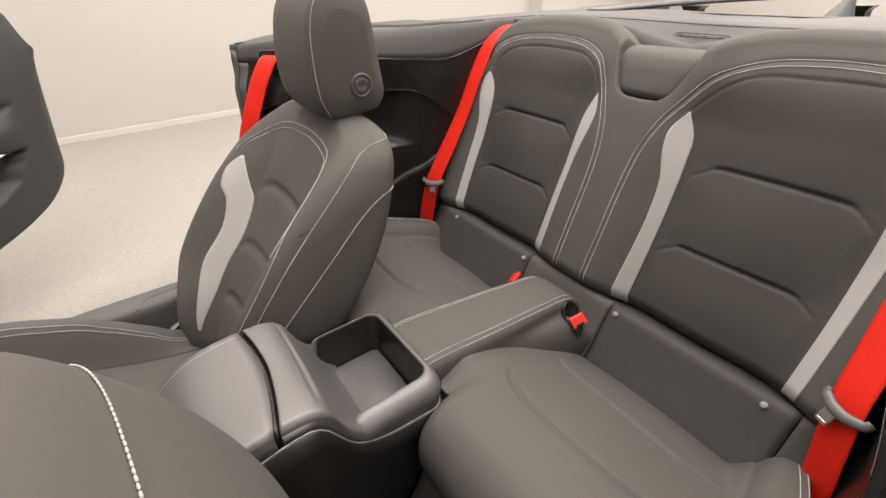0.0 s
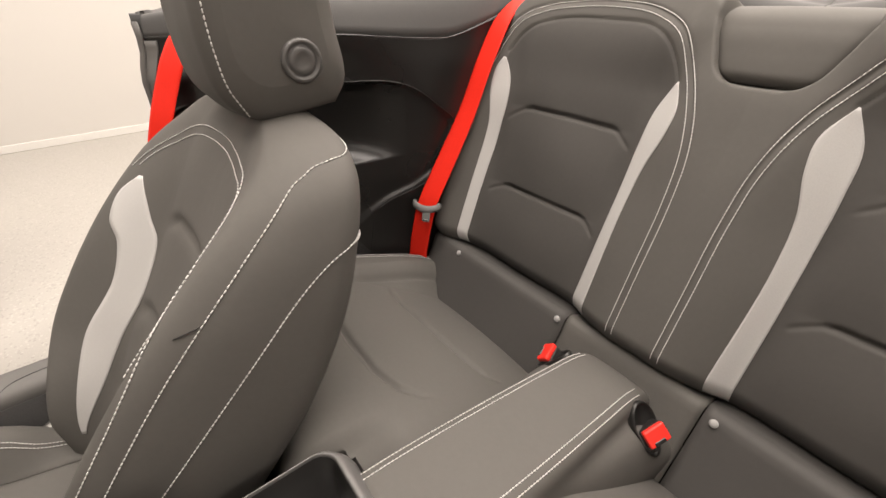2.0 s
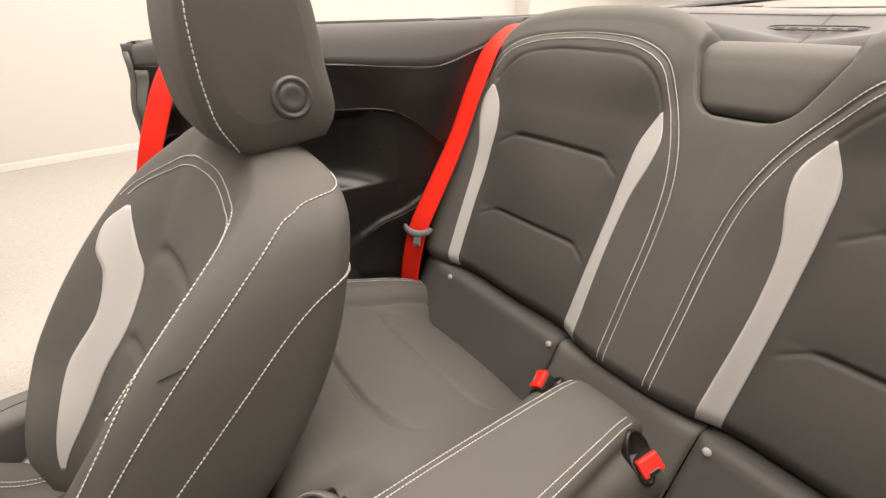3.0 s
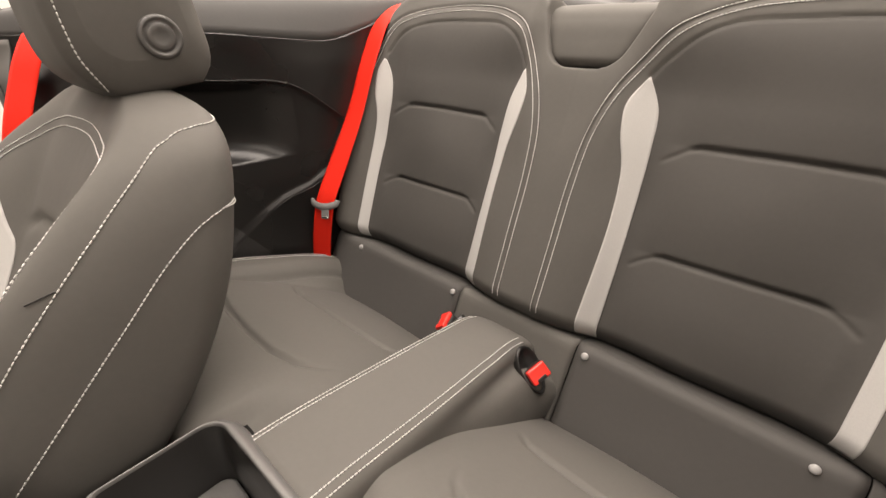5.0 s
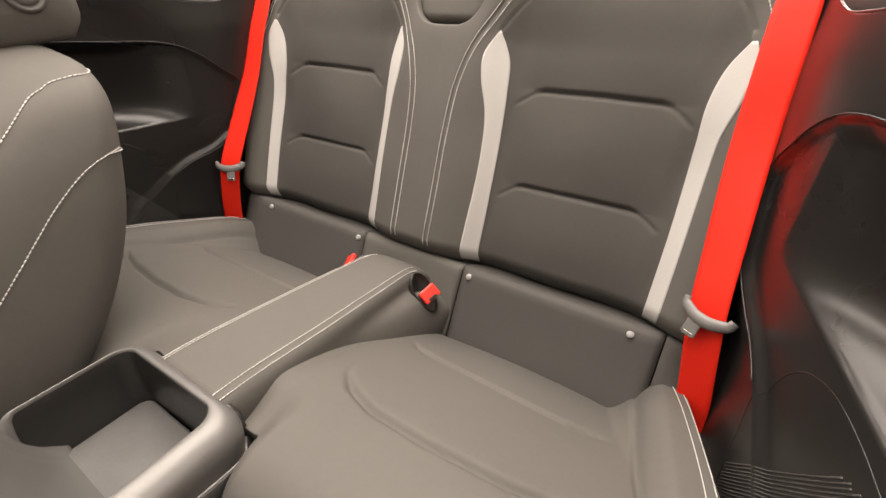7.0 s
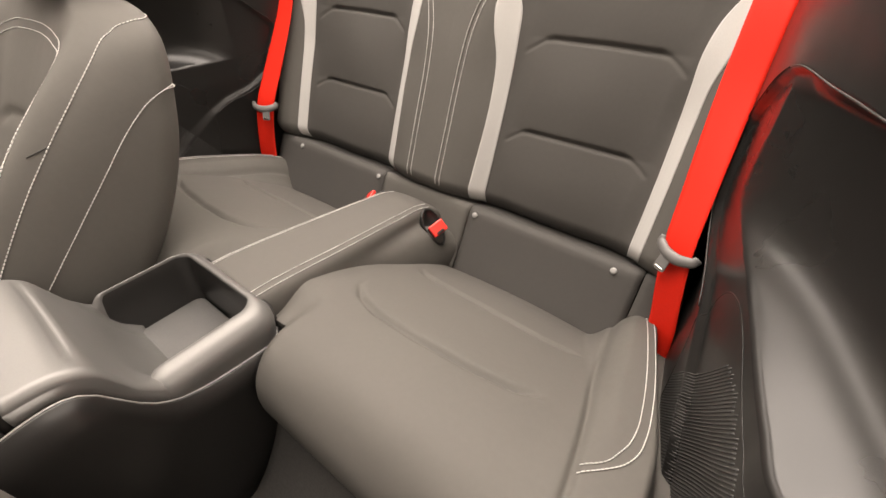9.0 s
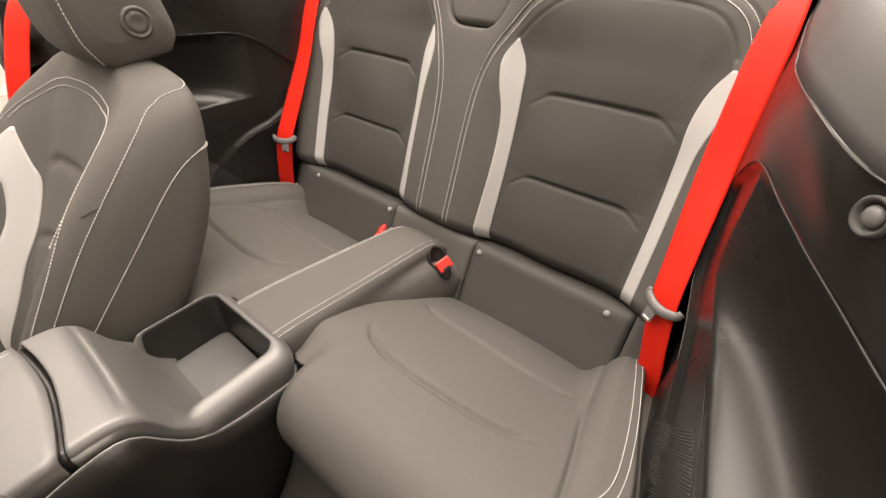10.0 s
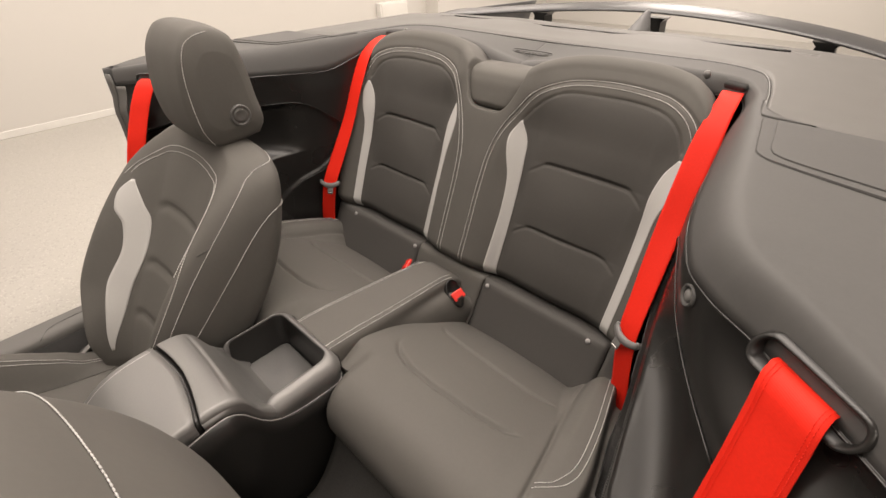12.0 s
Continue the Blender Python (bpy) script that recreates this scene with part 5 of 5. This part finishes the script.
# ---- speaker grilles beside the cushions ----
for side in (1, -1):
    grille = thing("speaker_grille", "black ribbed speaker grille low on the side trim", "speaker grille", group="speaker grilles")
    top_y, top_z = [-0.50, -0.42, -0.36, -0.30, -0.25, -0.21, -0.185, -0.17], [0.655, 0.668, 0.674, 0.680, 0.676, 0.655, 0.62, 0.56]
    area = [(-0.24, 0.30), (-0.20, 0.42), (-0.180, 0.50), (-0.183, 0.56), (-0.21, 0.60), (-0.26, 0.635), (-0.31, 0.655), (-0.36, 0.668), (-0.42, 0.662), (-0.47, 0.65), (-0.47, 0.30)]
    for k in np.arange(-0.02, 0.30, 0.0038):
        u_ = np.linspace(-0.25, 0.30, 60)
        yy = -0.20 - 0.82 * k - 0.57 * u_
        zz = 0.44 - 0.57 * k + 0.82 * u_ + 0.35 * (u_ - 0.04) ** 2
        keep = side_of(yy, zz, area)
        if keep.sum() < 4:
            continue
        yy, zz = yy[keep], zz[keep]
        c = np.interp(-yy, -MID_PLAN[:, 1], np.linspace(0, 1, len(MID_PLAN)))
        wx, wy = wall_point(c, zz)
        put("rib", tube_mesh("rib", np.stack([side * (wx + 0.0002), wy, zz], 1), 0.0012, 5), DOOR_PAD, grille)
    pts = []
    for yy, zz in curve(list(zip(top_y, top_z)) + [(-0.178, 0.50), (-0.20, 0.42), (-0.24, 0.30)], 70):
        c = np.interp(-yy, -MID_PLAN[:, 1], np.linspace(0, 1, len(MID_PLAN)))
        wx, wy = wall_point(np.array([c]), np.array([zz]))
        pts.append((side * (wx[0] + 0.0004), wy[0], zz))
    put("rim", tube_mesh("rim", pts, 0.0011, 8), MOULD, grille)

# ---- lids in the top rails, lock pins, badge ----
for side in (1, -1):
    lid = thing("rail_cover", "grey hinged cover flap on the top rail", "cover flap", group="rail covers")

    def on_rail(q, lift):
        return np.array([(side * a, b, 1.0290 - 0.018 * (a - 0.61) + lift) for a, b in q])

    edge_l = np.concatenate([curve([(0.611, 0.084), (0.620, 0.02), (0.629, -0.05), (0.634, -0.074), (0.647, -0.089), (0.672, -0.098), (0.77, -0.122), (0.855, -0.140)], 40), [(0.857, 0.083)]])
    lo = on_rail(edge_l, 0.0)
    mid_ = lo.mean(0)
    rings = [lo + np.array([0, 0, -0.012]), lo + np.array([0, 0, 0.0015]), (lo - mid_) * np.array([0.985, 0.985, 1]) + mid_ + np.array([0, 0, 0.0035])]
    put("frame", loft("frame", rings, smooth=False), TRIM, lid)
    edge_l = np.concatenate([curve([(0.632, 0.082), (0.641, 0.0), (0.648, -0.058), (0.653, -0.070), (0.664, -0.078), (0.76, -0.102), (0.845, -0.120)], 40), [(0.847, 0.081)]])
    lo = on_rail(edge_l, 0.002)
    mid_ = lo.mean(0)
    rings = [lo, lo + np.array([0, 0, 0.0025]), (lo - mid_) * np.array([0.99, 0.99, 1]) + mid_ + np.array([0, 0, 0.0035])]
    put("flap", loft("flap", rings, smooth=False), TRIM, lid)
    pin = thing("lock_pin", "small grey seat lock pin", "lock pin", (side * 0.466, 0.305, 1.035), group="lock pins")
    put("head", disc_mesh("head", [(0.006, -0.008), (0.007, 0.002), (0.0075, 0.006), (0.005, 0.010), (0.001, 0.011)], 16, pose(0, 0, 0, 55)), LATCH, pin)
    mouth = thing("belt_guide", "black belt guide opening in the seat surround", "belt guide", (side * 0.527, 0.288, 1.020), group="rear belt guides")
    put("mouth", box_mesh("mouth", (0.046, 0.016, 0.014), 0.005, 3, pose(0, 0.006, 0.004, 20, 0, -20 * side)), CARPET, mouth)

badge = thing("badge_plate", "embossed grey badge plate on the seat surround", "badge", (0, 0.352, 1.0165))
m = pose(0, 0, 0, 15)
loop = []
for g in np.linspace(0, 2 * math.pi, 48, endpoint=False):
    cx, cy = math.cos(g), math.sin(g)
    loop.append((0.064 * math.copysign(abs(cx) ** 0.4, cx), 0.010 * math.copysign(abs(cy) ** 0.6, cy), 0.0))
loop.append(loop[0])
rim = tube_mesh("rim", loop, 0.0012, 6)
rim.transform(m)
put("rim", rim, TRIM, badge)
for k in range(6):
    put("bar", box_mesh("bar", (0.013, 0.006, 0.0016), 0.0006, 1, m @ Matrix.Translation((-0.046 + 0.0184 * k, 0, 0))), TRIM, badge)

# ---- open far door ----
door = thing("open_door", "dark grey open car door with armrest and pull handle", "car door", (-0.90, -2.03, 0))
ang = radians(43)
DOOR = pose(0, 0, 0, 0, 0, math.degrees(ang))


def door_part(name, p, mat, thick=0.01, flip=False, parent=None, label=""):
    me = sheet_mesh(name, p, thick, flip)
    me.transform(DOOR)
    return put(name, me, mat, parent or door, label)


u = np.linspace(0, 1.315, 64)
v = np.linspace(0, 1, 50)
U, V = np.meshgrid(u, v, indexing="ij")
low = ease([0, 0.2, 0.7, 0.884, 1.03, 1.134, 1.222, 1.25, 1.29, 1.315], [0.30, 0.29, 0.335, 0.362, 0.40, 0.446, 0.531, 0.64, 0.824, 0.955], U)
high = ease([0, 0.4, 0.9, 1.2, 1.28, 1.305, 1.315], [0.98, 1.02, 1.07, 1.10, 1.09, 1.06, 0.975], U)
Zd = low + (high - low) * V
Xd = 0.03 * np.sin(np.pi * V)
pocket = side_of(U, Zd, [(0.15, 0.42), (0.85, 0.46), (1.05, 0.56), (1.12, 0.66), (1.0, 0.66), (0.6, 0.58), (0.15, 0.55)])
scoop = side_of(U, Zd, [(0.5, 0.74), (0.95, 0.76), (1.14, 0.80), (1.05, 0.86), (0.8, 0.87), (0.5, 0.85)])
Xd = Xd - np.where(pocket, 0.05, 0) - np.where(scoop, 0.02, 0)
arm_ = np.exp(-(((Zd - 0.70 - 0.03 * U) / 0.035) ** 2)) * smoothstep(0.1, 0.4, U) * smoothstep(1.16, 1.0, U)
Xd = Xd + 0.05 * arm_
door_part("inner_panel", np.stack([0.06 + Xd, U, Zd], -1), DOOR_PAD, 0.006, True, label="dark grey moulded inner door panel")
door_part("outer_skin", np.stack([-0.10 - 0.03 * np.sin(np.pi * V), U, Zd], -1), PAINT, 0.006, label="grey painted outer door skin")
edge_ = np.concatenate([np.stack([np.zeros(64), u, low[:, 0]], 1), np.stack([np.zeros(64), u, high[:, 0]], 1)[::-1]])
edge_in, edge_out = edge_ + np.array([0.055, 0, 0]), edge_ + np.array([-0.095, 0, 0])
rim = loft("edge", [edge_in, edge_ + np.array([0.03, 0.006, 0]), edge_ + np.array([-0.03, 0.012, 0]), edge_out], caps=False)
rim.transform(DOOR)
put("edge", rim, PLASTIC, door, "black rubber sealed door edge")
h = tube_mesh("pull_handle", curve([(0.10, 0.55, 0.70), (0.135, 0.65, 0.735), (0.14, 0.85, 0.75), (0.11, 1.0, 0.745)], 30), 0.016, 12)
h.transform(DOOR)
put("pull_handle", h, PLASTIC, door)
strip_ = tube_mesh("bright_strip", curve([(0.095, 0.6, 0.63), (0.10, 0.9, 0.645), (0.09, 1.05, 0.66)], 20), 0.006, 8)
strip_.transform(DOOR)
put("bright_strip", strip_, CHROME, door, "thin bright handle strip")
